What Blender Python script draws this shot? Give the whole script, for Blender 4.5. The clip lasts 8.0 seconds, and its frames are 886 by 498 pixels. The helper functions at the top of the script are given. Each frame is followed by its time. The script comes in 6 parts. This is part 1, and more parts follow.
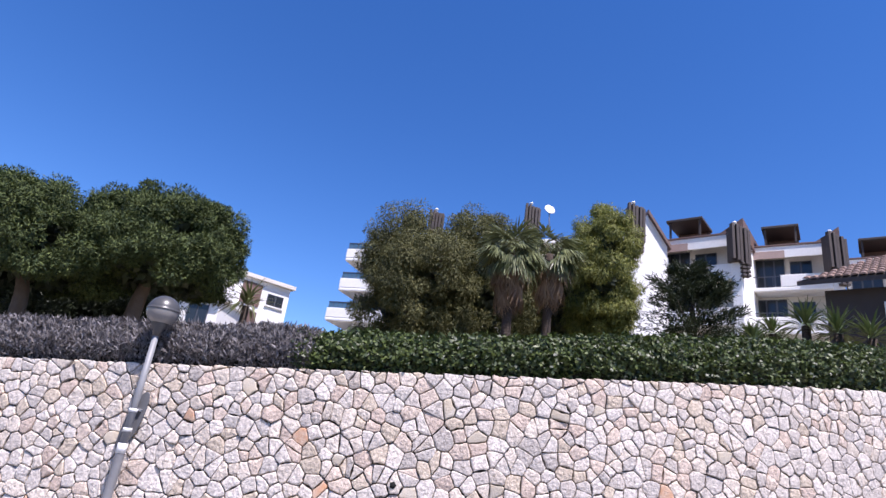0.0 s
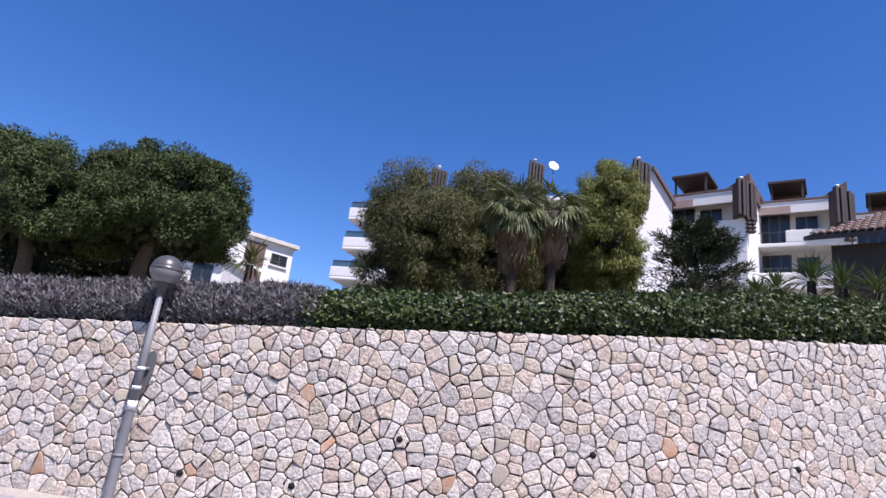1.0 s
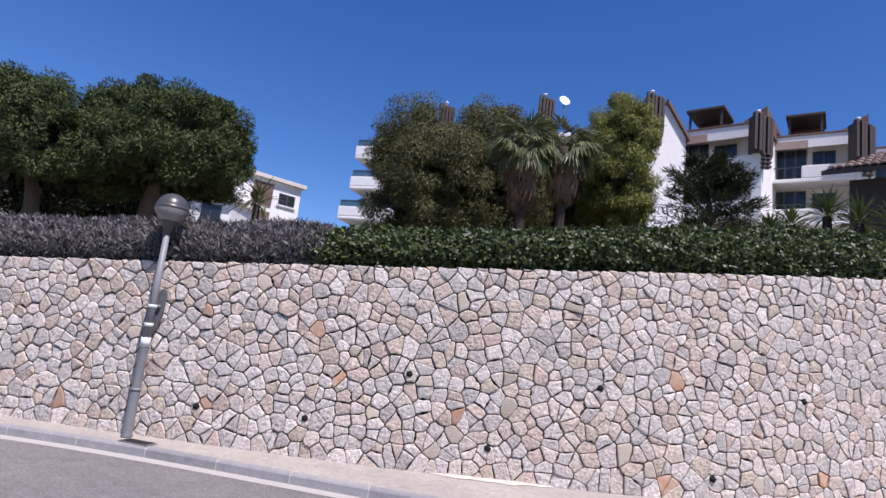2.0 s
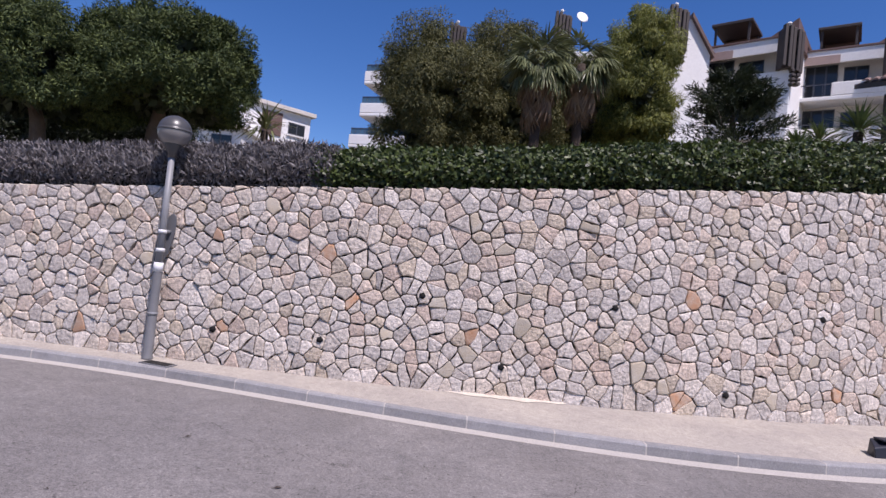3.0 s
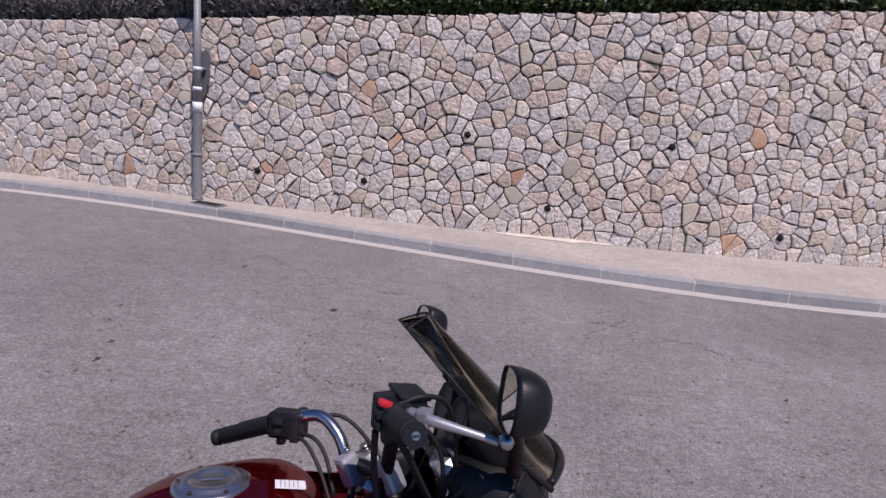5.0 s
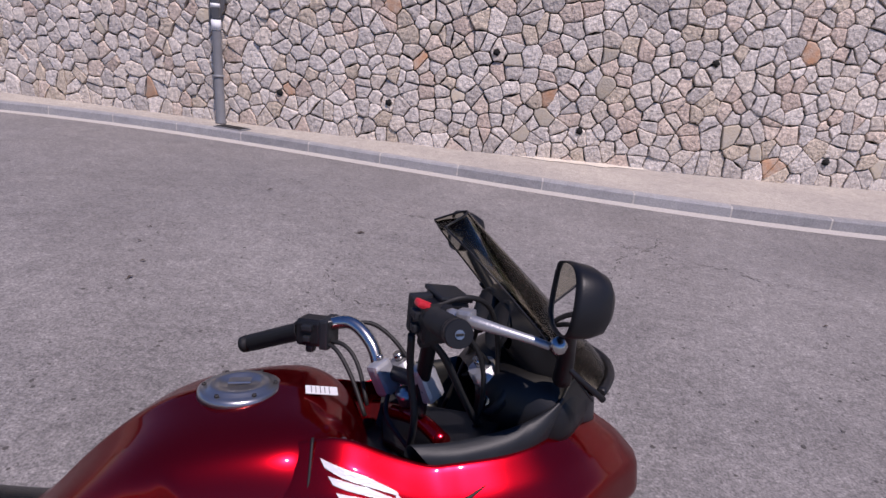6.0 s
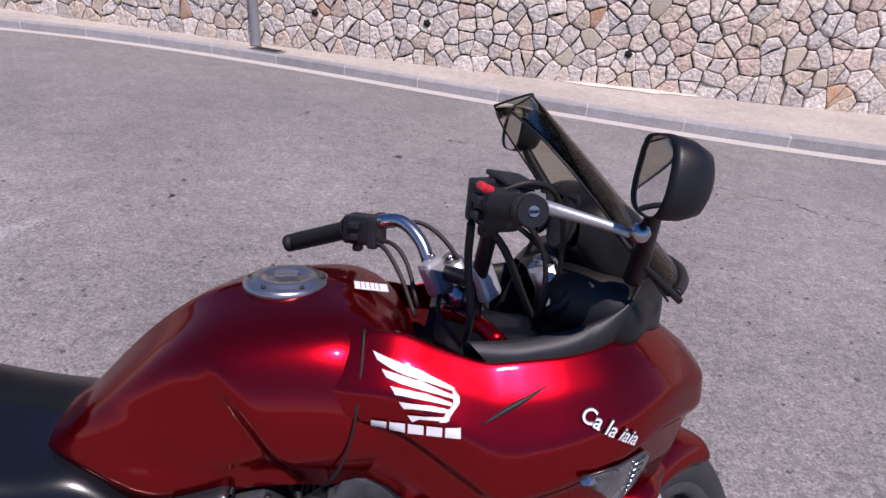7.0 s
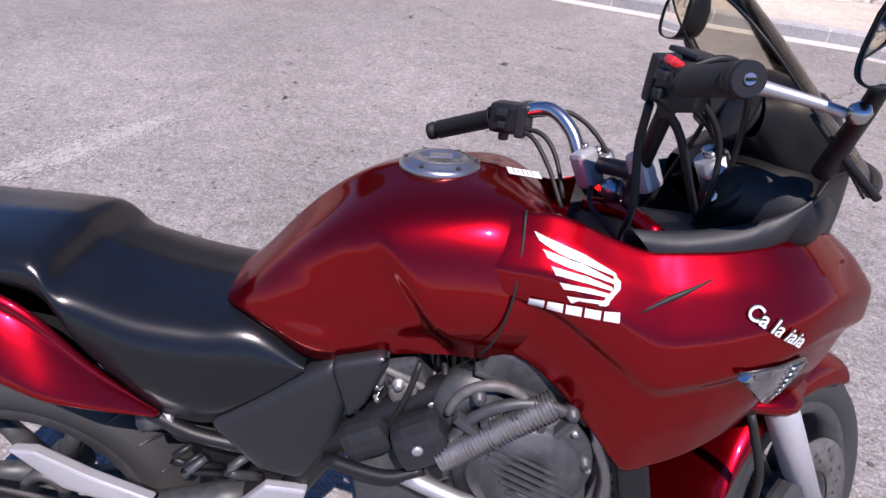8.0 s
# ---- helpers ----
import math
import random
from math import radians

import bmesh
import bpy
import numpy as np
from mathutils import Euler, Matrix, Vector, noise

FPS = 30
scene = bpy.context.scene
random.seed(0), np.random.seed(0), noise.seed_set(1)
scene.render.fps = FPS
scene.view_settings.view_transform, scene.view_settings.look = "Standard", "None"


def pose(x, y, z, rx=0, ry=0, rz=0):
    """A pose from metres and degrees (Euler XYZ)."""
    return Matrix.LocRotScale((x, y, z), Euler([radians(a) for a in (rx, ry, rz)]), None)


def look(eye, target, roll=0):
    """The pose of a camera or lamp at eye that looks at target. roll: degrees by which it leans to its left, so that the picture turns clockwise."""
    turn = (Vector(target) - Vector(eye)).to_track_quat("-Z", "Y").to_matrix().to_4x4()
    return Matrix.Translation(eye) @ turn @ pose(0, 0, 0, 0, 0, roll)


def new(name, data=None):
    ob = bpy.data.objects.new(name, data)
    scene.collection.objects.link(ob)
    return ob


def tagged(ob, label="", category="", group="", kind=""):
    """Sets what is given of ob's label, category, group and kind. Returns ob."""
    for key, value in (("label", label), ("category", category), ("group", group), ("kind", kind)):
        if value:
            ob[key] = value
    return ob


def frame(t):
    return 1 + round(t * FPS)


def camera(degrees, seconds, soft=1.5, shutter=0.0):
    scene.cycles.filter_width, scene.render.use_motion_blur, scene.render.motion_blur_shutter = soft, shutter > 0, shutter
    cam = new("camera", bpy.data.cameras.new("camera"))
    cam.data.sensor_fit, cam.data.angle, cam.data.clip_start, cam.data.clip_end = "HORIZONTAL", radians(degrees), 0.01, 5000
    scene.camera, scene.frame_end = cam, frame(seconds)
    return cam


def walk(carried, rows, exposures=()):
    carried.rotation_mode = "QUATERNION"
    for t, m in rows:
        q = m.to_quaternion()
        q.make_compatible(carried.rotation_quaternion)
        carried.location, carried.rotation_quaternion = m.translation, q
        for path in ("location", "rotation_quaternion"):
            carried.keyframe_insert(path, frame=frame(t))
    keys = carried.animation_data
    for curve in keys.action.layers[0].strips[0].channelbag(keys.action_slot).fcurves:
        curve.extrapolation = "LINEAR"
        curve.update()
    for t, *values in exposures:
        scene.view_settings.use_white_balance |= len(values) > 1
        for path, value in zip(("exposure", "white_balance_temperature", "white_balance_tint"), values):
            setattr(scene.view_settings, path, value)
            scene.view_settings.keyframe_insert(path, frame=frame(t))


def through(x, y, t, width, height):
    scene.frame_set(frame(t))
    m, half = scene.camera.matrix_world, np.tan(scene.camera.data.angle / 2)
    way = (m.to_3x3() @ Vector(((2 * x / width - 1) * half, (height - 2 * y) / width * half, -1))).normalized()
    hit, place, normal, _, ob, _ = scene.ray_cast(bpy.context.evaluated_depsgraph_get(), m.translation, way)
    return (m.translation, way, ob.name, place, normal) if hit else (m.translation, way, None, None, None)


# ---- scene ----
# ---- camera ----
cam = camera(77.0, 8.0)
ROWS = [
    (0.0, -0.110, -0.538, 1.948, 109.77, -7.28, -2.20),
    (0.5, -0.120, -0.486, 1.956, 107.88, -7.09, -2.03),
    (1.0, -0.129, -0.434, 1.961, 105.43, -6.96, -1.78),
    (1.5, -0.137, -0.384, 1.962, 102.46, -6.96, -1.42),
    (3.0, -0.085, -0.093, 1.844, 91.77, -6.11, 0.63),
    (3.5, -0.1, -0.048, 1.773, 87.97, -6.14, 1.60),
    (4.0, -0.122, -0.005, 1.702, 84.23, -5.99, 2.48),
    (4.5, -0.15, 0.033, 1.636, 80.55, -5.81, 3.31),
    (6.0, -0.195, 0.150, 1.503, 69.35, -5.11, 6.93),
    (6.5, -0.206, 0.173, 1.454, 65.84, -4.78, 8.08),
    (7.0, -0.228, 0.185, 1.413, 62.30, -4.66, 10.55),
    (7.5, -0.260, 0.181, 1.380, 57.70, -3.77, 15.25),
    (8.0, -0.315, 0.139, 1.363, 53.38, -2.73, 19.62),
]
walk(cam, [(t, pose(x, y, z, rx, ry, rz)) for t, x, y, z, rx, ry, rz in ROWS], [(0.0, 0.83, 6200, 24), (1.5, 0.47, 6200, 24), (3.0, 0.2, 6350, 26), (4.5, -0.04, 6400, 28), (6.5, 0.08, 6450, 28), (8.0, 0.83, 6500, 25)])

# ---- light ----
SUN_EL, SUN_AZ = radians(62), radians(147)  # azimuth clockwise from +y
world = bpy.data.worlds.new("world")
scene.world = world
world.use_nodes = True
wn = world.node_tree.nodes
sky = wn.new("ShaderNodeTexSky")
sky.sky_type, sky.sun_disc = "NISHITA", False
sky.sun_elevation, sky.sun_rotation = SUN_EL, SUN_AZ
sky.air_density, sky.dust_density, sky.ozone_density = 1.0, 0.0, 6.0
wn["Background"].inputs["Strength"].default_value = 0.1
hue = wn.new("ShaderNodeHueSaturation")
hue.inputs["Saturation"].default_value = 1.22
hue.inputs["Hue"].default_value = 0.507
world.node_tree.links.new(sky.outputs[0], hue.inputs["Color"])
world.node_tree.links.new(hue.outputs[0], wn["Background"].inputs["Color"])
sun_data = bpy.data.lights.new("sun", "SUN")
sun_data.energy, sun_data.angle, sun_data.color = 5.0, radians(0.53), (1.0, 0.96, 0.9)
sun = new("sun", sun_data)
sun_to = Vector((math.cos(SUN_EL) * math.sin(SUN_AZ), math.cos(SUN_EL) * math.cos(SUN_AZ), math.sin(SUN_EL)))
sun.matrix_world = look(sun_to * 60, (0, 0, 0))


# ---- materials ----
def material(name, base, rough=0.6, metal=0.0, vary=None, scale=6.0, amount=0.5, fine=60.0, bump=0.0, bump_scale=80.0,
             coat=0.0, edge=None, spread=0.0, island=False, stain=None, stain_scale=1.2, spec=0.5):
    """A surface with grain at two scales, stains and relief. spread: value spread from piece to piece."""
    m = bpy.data.materials.new(name)
    m.use_nodes = True
    nt = m.node_tree
    n, l = nt.nodes, nt.links
    b = n["Principled BSDF"]
    b.inputs["Roughness"].default_value, b.inputs["Metallic"].default_value = rough, metal
    b.inputs["Coat Weight"].default_value, b.inputs["Coat Roughness"].default_value = coat, 0.04
    b.inputs["Specular IOR Level"].default_value = spec
    if edge:
        b.inputs["Specular Tint"].default_value = (*edge, 1)
    co = n.new("ShaderNodeTexCoord")

    def mix(a, c, fac):
        x = n.new("ShaderNodeMix")
        x.data_type = "RGBA"
        for sock, v in ((x.inputs[6], a), (x.inputs[7], c)):
            if isinstance(v, tuple):
                sock.default_value = (*v, 1)
            else:
                l.new(v, sock)
        if isinstance(fac, float):
            x.inputs[0].default_value = fac
        else:
            l.new(fac, x.inputs[0])
        return x.outputs[2]

    def grain(s, lo, hi, detail=6.0):
        t, r = n.new("ShaderNodeTexNoise"), n.new("ShaderNodeMapRange")
        t.inputs["Scale"].default_value, t.inputs["Detail"].default_value = s, detail
        l.new(co.outputs["Object"], t.inputs["Vector"])
        l.new(t.outputs["Fac"], r.inputs["Value"])
        r.inputs["From Min"].default_value, r.inputs["From Max"].default_value = 0.32, 0.68
        r.inputs["To Min"].default_value, r.inputs["To Max"].default_value = lo, hi
        return r.outputs["Result"]

    vary = vary or tuple(min(1, c * 0.75) for c in base)
    col = mix(base, vary, grain(scale, 0.0, amount))
    col = mix(col, tuple(c * 0.72 for c in base), grain(fine, 0.0, amount * 0.6, 3.0))
    if stain:
        col = mix(col, stain, grain(stain_scale, -0.35, 0.75))
    if spread:
        if island:
            src = n.new("ShaderNodeNewGeometry").outputs["Random Per Island"]
        else:
            src = n.new("ShaderNodeObjectInfo").outputs["Random"]
        h, r = n.new("ShaderNodeHueSaturation"), n.new("ShaderNodeMapRange")
        l.new(src, r.inputs["Value"])
        r.inputs["To Min"].default_value, r.inputs["To Max"].default_value = 1 - spread, 1 + spread
        l.new(r.outputs["Result"], h.inputs["Value"])
        l.new(col, h.inputs["Color"])
        col = h.outputs["Color"]
    l.new(col, b.inputs["Base Color"])
    if bump:
        t, k = n.new("ShaderNodeTexNoise"), n.new("ShaderNodeBump")
        t.inputs["Scale"].default_value, t.inputs["Detail"].default_value = bump_scale, 5.0
        k.inputs["Strength"].default_value, k.inputs["Distance"].default_value = bump, 0.6 / bump_scale
        l.new(co.outputs["Object"], t.inputs["Vector"])
        l.new(t.outputs["Fac"], k.inputs["Height"])
        l.new(k.outputs["Normal"], b.inputs["Normal"])
    return m


def speckle(m, layers):
    """Adds grain to a material: (scale, darkest, lightest) for each layer."""
    n, l = m.node_tree.nodes, m.node_tree.links
    b = n["Principled BSDF"]
    col = b.inputs["Base Color"].links[0].from_socket
    co = n.new("ShaderNodeTexCoord")
    for s, lo, hi in layers:
        t, r, x = n.new("ShaderNodeTexNoise"), n.new("ShaderNodeMapRange"), n.new("ShaderNodeMix")
        t.inputs["Scale"].default_value, t.inputs["Detail"].default_value, t.inputs["Roughness"].default_value = s, 4.0, 0.7
        l.new(co.outputs["Object"], t.inputs["Vector"])
        l.new(t.outputs["Fac"], r.inputs["Value"])
        for k, v in (("From Min", 0.3), ("From Max", 0.7), ("To Min", lo), ("To Max", hi)):
            r.inputs[k].default_value = v
        x.data_type, x.blend_type, x.inputs[0].default_value = "RGBA", "MULTIPLY", 1.0
        l.new(col, x.inputs[6])
        l.new(r.outputs["Result"], x.inputs[7])
        col = x.outputs[2]
    l.new(col, b.inputs["Base Color"])
    return m


def stone_material(name, island, tones):
    """Limestone whose tone changes from stone to stone, with pits and lichen."""
    m = material(name, (0.63, 0.575, 0.52), 0.9, bump=1.0, bump_scale=22, scale=14, amount=0.75, fine=85)
    nt = m.node_tree
    n, l = nt.nodes, nt.links
    b = n["Principled BSDF"]
    old = b.inputs["Base Color"].links[0].from_socket
    src = n.new("ShaderNodeNewGeometry").outputs["Random Per Island"] if island else n.new("ShaderNodeObjectInfo").outputs["Random"]
    ramp = n.new("ShaderNodeValToRGB")
    ramp.color_ramp.interpolation = "CONSTANT"
    e = ramp.color_ramp.elements
    e[0].position, e[0].color = 0.0, (*tones[0], 1)
    e[1].position, e[1].color = 1.0 / len(tones), (*tones[1], 1)
    for i, c in enumerate(tones[2:], 2):
        e.new(i / len(tones)).color = (*c, 1)
    x = n.new("ShaderNodeMix")
    x.data_type, x.blend_type = "RGBA", "MULTIPLY"
    x.inputs[0].default_value = 1.0
    l.new(src, ramp.inputs["Fac"])
    l.new(old, x.inputs[6])
    l.new(ramp.outputs["Color"], x.inputs[7])
    l.new(x.outputs[2], b.inputs["Base Color"])
    return speckle(m, ((26, 0.58, 1.36), (95, 0.6, 1.36)))


def leaf_material(name, a, c, rough=0.5, through=0.25):
    m = bpy.data.materials.new(name)
    m.use_nodes = True
    n, l = m.node_tree.nodes, m.node_tree.links
    b = n["Principled BSDF"]
    g, r = n.new("ShaderNodeNewGeometry"), n.new("ShaderNodeValToRGB")
    r.color_ramp.elements[0].color, r.color_ramp.elements[1].color = (*a, 1), (*c, 1)
    l.new(g.outputs["Random Per Island"], r.inputs["Fac"])
    l.new(r.outputs["Color"], b.inputs["Base Color"])
    b.inputs["Roughness"].default_value = rough
    t, x = n.new("ShaderNodeBsdfTranslucent"), n.new("ShaderNodeMixShader")
    l.new(r.outputs["Color"], t.inputs["Color"])
    x.inputs[0].default_value = through
    l.new(b.outputs[0], x.inputs[1])
    l.new(t.outputs[0], x.inputs[2])
    l.new(x.outputs[0], n["Material Output"].inputs["Surface"])
    return m


TONES = [(1.0, 0.99, 0.97), (0.86, 0.85, 0.84), (1.1, 1.07, 1.03), (0.95, 0.9, 0.83), (0.8, 0.78, 0.76), (1.05, 1.0, 0.93),
         (1.15, 1.13, 1.1), (0.92, 0.84, 0.72), (0.98, 0.97, 0.96), (0.88, 0.86, 0.84), (1.02, 0.91, 0.82), (0.92, 0.8, 0.72), (1.08, 1.03, 0.96)]
M_STONE = stone_material("limestone", False, TONES)
M_STONE_JOINED = stone_material("limestone_joined", True, TONES)
M_STONE_ORANGE = material("orange_limestone", (0.5, 0.27, 0.15), 0.9, vary=(0.5, 0.42, 0.34), scale=9, amount=0.9, bump=0.9, bump_scale=45, spread=0.15)
M_STONE_TAN = material("tan_limestone", (0.5, 0.42, 0.31), 0.9, vary=(0.48, 0.44, 0.38), scale=9, amount=0.9, bump=0.9, bump_scale=45, spread=0.15)
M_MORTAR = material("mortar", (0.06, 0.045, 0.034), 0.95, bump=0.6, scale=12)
M_ASPHALT = material("asphalt", (0.2, 0.184, 0.172), 0.85, vary=(0.25, 0.233, 0.22), scale=0.7, amount=0.8, fine=75, bump=1.0, bump_scale=110, stain=(0.16, 0.15, 0.145), stain_scale=0.45)
speckle(M_ASPHALT, ((85, 0.4, 1.5), (30, 0.62, 1.32), (13, 0.85, 1.1), (6.0, 0.85, 1.14), (1.1, 0.88, 1.12), (0.3, 0.88, 1.12)))
M_PAVE = material("pavement_concrete", (0.36, 0.325, 0.28), 0.9, vary=(0.3, 0.27, 0.235), scale=3, fine=150, bump=0.5, bump_scale=150, stain=(0.41, 0.37, 0.31), stain_scale=0.8)
M_KERB = material("kerb_concrete", (0.24, 0.235, 0.235), 0.85, vary=(0.31, 0.3, 0.29), scale=5, fine=160, bump=0.35, bump_scale=160, spread=0.1)
M_GUTTER = material("gutter_concrete", (0.43, 0.4, 0.36), 0.85, vary=(0.4, 0.37, 0.33), scale=4, fine=140, bump=0.3, bump_scale=160)
M_SOIL = material("dry_soil", (0.2, 0.15, 0.1), 0.95, vary=(0.14, 0.14, 0.07), scale=0.8, amount=0.9, bump=0.6, bump_scale=20)
M_WHITE = material("white_render", (0.8, 0.79, 0.77), 0.85, vary=(0.72, 0.71, 0.69), scale=0.8, amount=0.4, fine=8, bump=0.1)
# darker than the white render: balcony shade in the colour; also the cream slab
M_SHADE_WALL = material("cream_shade_render", (0.62, 0.58, 0.52), 0.85, scale=0.8, amount=0.4, fine=8)
M_BROWN = material("brown_timber", (0.052, 0.04, 0.036), 0.7, vary=(0.035, 0.028, 0.026), scale=3)
M_SHUTTER = material("brown_shutter", (0.14, 0.085, 0.07), 0.7, scale=3)
M_PANE = material("dark_window_glass", (0.02, 0.025, 0.03), 0.08, vary=(0.03, 0.035, 0.04), scale=0.6)
M_BLUE_GLASS = material("blue_glass", (0.06, 0.13, 0.2), 0.1, vary=(0.09, 0.17, 0.25), scale=2)
M_PINK_WALL = material("pink_render", (0.42, 0.31, 0.27), 0.9, scale=3)
M_HOLE_DARK = material("hole_shade_black", (0.008, 0.007, 0.006), 0.95)
M_RAIL = material("painted_rail_metal", (0.06, 0.065, 0.08), 0.5)
M_TILE = material("clay_roof_tile", (0.15, 0.095, 0.075), 0.85, vary=(0.24, 0.165, 0.13), scale=5, amount=0.8, spread=0.2, island=True)
M_POST = material("grey_painted_steel", (0.23, 0.235, 0.24), 0.5, vary=(0.18, 0.18, 0.185), scale=6, bump=0.05)
M_POST_LOW = material("dark_grey_steel", (0.14, 0.14, 0.145), 0.6, vary=(0.2, 0.2, 0.2), scale=8, bump=0.1)
M_GLOBE_TOP = material("dark_lamp_dome", (0.07, 0.068, 0.066), 0.35, scale=8)
M_GLOBE_LOW = material("smoked_lamp_bowl", (0.22, 0.21, 0.2), 0.25, scale=8)
M_STICKER = material("white_sticker", (0.75, 0.75, 0.74), 0.5)
M_OVAL_PLATE = material("oval_plate_grey", (0.1, 0.1, 0.105), 0.55, scale=10)
speckle(M_PAVE, ((60, 0.65, 1.3), (9, 0.85, 1.12)))
speckle(M_GUTTER, ((50, 0.75, 1.2),))
speckle(M_KERB, ((70, 0.75, 1.25), (7, 0.9, 1.1)))
M_IRON = material("cast_iron", (0.03, 0.028, 0.027), 0.7, metal=0.3, bump=0.2)
M_BARK = material("bark", (0.13, 0.1, 0.08), 0.95, vary=(0.08, 0.06, 0.05), scale=7, bump=0.9, bump_scale=18)
M_PALM_BARK = material("palm_bark", (0.035, 0.025, 0.018), 0.95, vary=(0.06, 0.04, 0.028), scale=9, bump=0.9, bump_scale=14)
L_PINE = leaf_material("pine_needles", (0.012, 0.03, 0.009), (0.1, 0.13, 0.032), 0.85, 0.11)
L_OLIVE = leaf_material("olive_foliage", (0.04, 0.05, 0.016), (0.16, 0.155, 0.058), 0.8, 0.28)
L_WILLOW = leaf_material("yellow_green_foliage", (0.08, 0.1, 0.02), (0.25, 0.26, 0.055), 0.7, 0.3)
L_HEDGE = leaf_material("glossy_hedge_leaf", (0.012, 0.028, 0.007), (0.085, 0.115, 0.022), 0.5, 0.15)
L_LAVENDER = leaf_material("grey_shrub_leaf", (0.06, 0.05, 0.05), (0.24, 0.225, 0.225), 0.75, 0.15)
# the conifer's own green; in other trees this dark tone stands for shade
L_CONIFER_AND_SHADE = leaf_material("dark_conifer_and_shade", (0.012, 0.022, 0.012), (0.045, 0.06, 0.026), 0.6, 0.1)
L_PALM = leaf_material("palm_frond", (0.05, 0.065, 0.025), (0.2, 0.22, 0.1), 0.4, 0.15)
L_DRY = leaf_material("dry_frond", (0.12, 0.07, 0.04), (0.28, 0.19, 0.11), 0.8, 0.15)
L_YUCCA = leaf_material("yucca_leaf", (0.04, 0.07, 0.02), (0.13, 0.17, 0.06), 0.4, 0.15)


# ---- mesh helpers ----
def mesh_of(name, verts, faces, mat, smooth=False):
    me = bpy.data.meshes.new(name)
    me.from_pydata([tuple(v) for v in verts], [], [tuple(f) for f in faces])
    me.materials.append(mat)
    if smooth:
        me.polygons.foreach_set("use_smooth", [True] * len(me.polygons))
    me.update()
    return me


def part(name, me, parent, label="", m=None):
    """Links a mesh as one object under a thing or a part."""
    ob = new(name, me)
    ob.parent = parent
    if m is not None:
        ob.matrix_local = m
    return tagged(ob, label) if label else ob


def thing(name, label, category, m=None, group="", kind=""):
    ob = new(name)
    ob.empty_display_size = 0.1
    if m is not None:
        ob.matrix_world = m
    return tagged(ob, label, category, group, kind)


def bm_mesh(name, bm, mat, smooth=False):
    bmesh.ops.recalc_face_normals(bm, faces=bm.faces)
    me = bpy.data.meshes.new(name)
    bm.to_mesh(me)
    bm.free()
    me.materials.append(mat)
    if smooth:
        me.polygons.foreach_set("use_smooth", [True] * len(me.polygons))
    return me


def box(name, size, mat, bevel=0.0, at=(0, 0, 0)):
    bm = bmesh.new()
    bmesh.ops.create_cube(bm, size=1.0)
    for v in bm.verts:
        v.co = Vector((v.co.x * size[0] + at[0], v.co.y * size[1] + at[1], v.co.z * size[2] + at[2]))
    if bevel:
        bmesh.ops.bevel(bm, geom=bm.edges[:], offset=bevel, segments=2, affect="EDGES", profile=0.6)
    return bm_mesh(name, bm, mat)


def spline(points, steps):
    """Catmull-Rom through the points."""
    p = [Vector(q) for q in points]
    p = [p[0] * 2 - p[1]] + p + [p[-1] * 2 - p[-2]]
    out = []
    for i in range(1, len(p) - 2):
        for k in range(steps):
            t = k / steps
            a, b, c, d = p[i - 1], p[i], p[i + 1], p[i + 2]
            out.append(0.5 * ((2 * b) + (c - a) * t + (2 * a - 5 * b + 4 * c - d) * t * t + (3 * b - a - 3 * c + d) * t ** 3))
    return out + [p[-2]]


def tube(name, points, radius, mat, sides=10, steps=4, closed=True):
    """A pipe along the points; radius: one, or one for each end."""
    line = spline(points, steps) if len(points) > 2 and steps > 1 else [Vector(q) for q in points]
    radii = radius if isinstance(radius, (list, tuple)) else (radius, radius)
    verts, faces, up = [], [], Vector((0.13, 0.31, 0.94))
    for i, c in enumerate(line):
        d = (line[min(i + 1, len(line) - 1)] - line[max(i - 1, 0)]).normalized()
        a = d.cross(up)
        a = (a if a.length > 1e-3 else d.cross(Vector((1, 0, 0)))).normalized()
        b = d.cross(a)
        f = i / (len(line) - 1) * (len(radii) - 1)
        j = min(int(f), len(radii) - 2)
        r = radii[j] + (radii[j + 1] - radii[j]) * (f - j)
        verts += [c + (a * math.cos(2 * math.pi * k / sides) + b * math.sin(2 * math.pi * k / sides)) * r for k in range(sides)]
        if i:
            o = (i - 1) * sides
            faces += [(o + k, o + (k + 1) % sides, o + sides + (k + 1) % sides, o + sides + k) for k in range(sides)]
    if closed:
        n = len(line) - 1
        faces += [tuple(range(sides))[::-1], tuple(range(n * sides, n * sides + sides))]
    me = mesh_of(name, verts, faces, mat, True)
    for q in list(me.polygons)[-2:]:
        if closed:
            q.use_smooth = False
    return me


def lathe(name, profile, mat, sides=32, axis="Z"):
    """Turns a profile of (radius, height) about an axis."""
    verts, faces = [], []
    for r, h in profile:
        for k in range(sides):
            a = 2 * math.pi * k / sides
            p = (r * math.cos(a), r * math.sin(a), h)
            verts.append(p if axis == "Z" else ((p[0], p[2], p[1]) if axis == "Y" else (p[2], p[0], p[1])))
    for i in range(len(profile) - 1):
        o = i * sides
        faces += [(o + k, o + (k + 1) % sides, o + sides + (k + 1) % sides, o + sides + k) for k in range(sides)]
    bm = bmesh.new()
    vs = [bm.verts.new(v) for v in verts]
    for f in faces:
        bm.faces.new([vs[i] for i in f])
    bmesh.ops.remove_doubles(bm, verts=bm.verts, dist=1e-5)
    return bm_mesh(name, bm, mat, True)


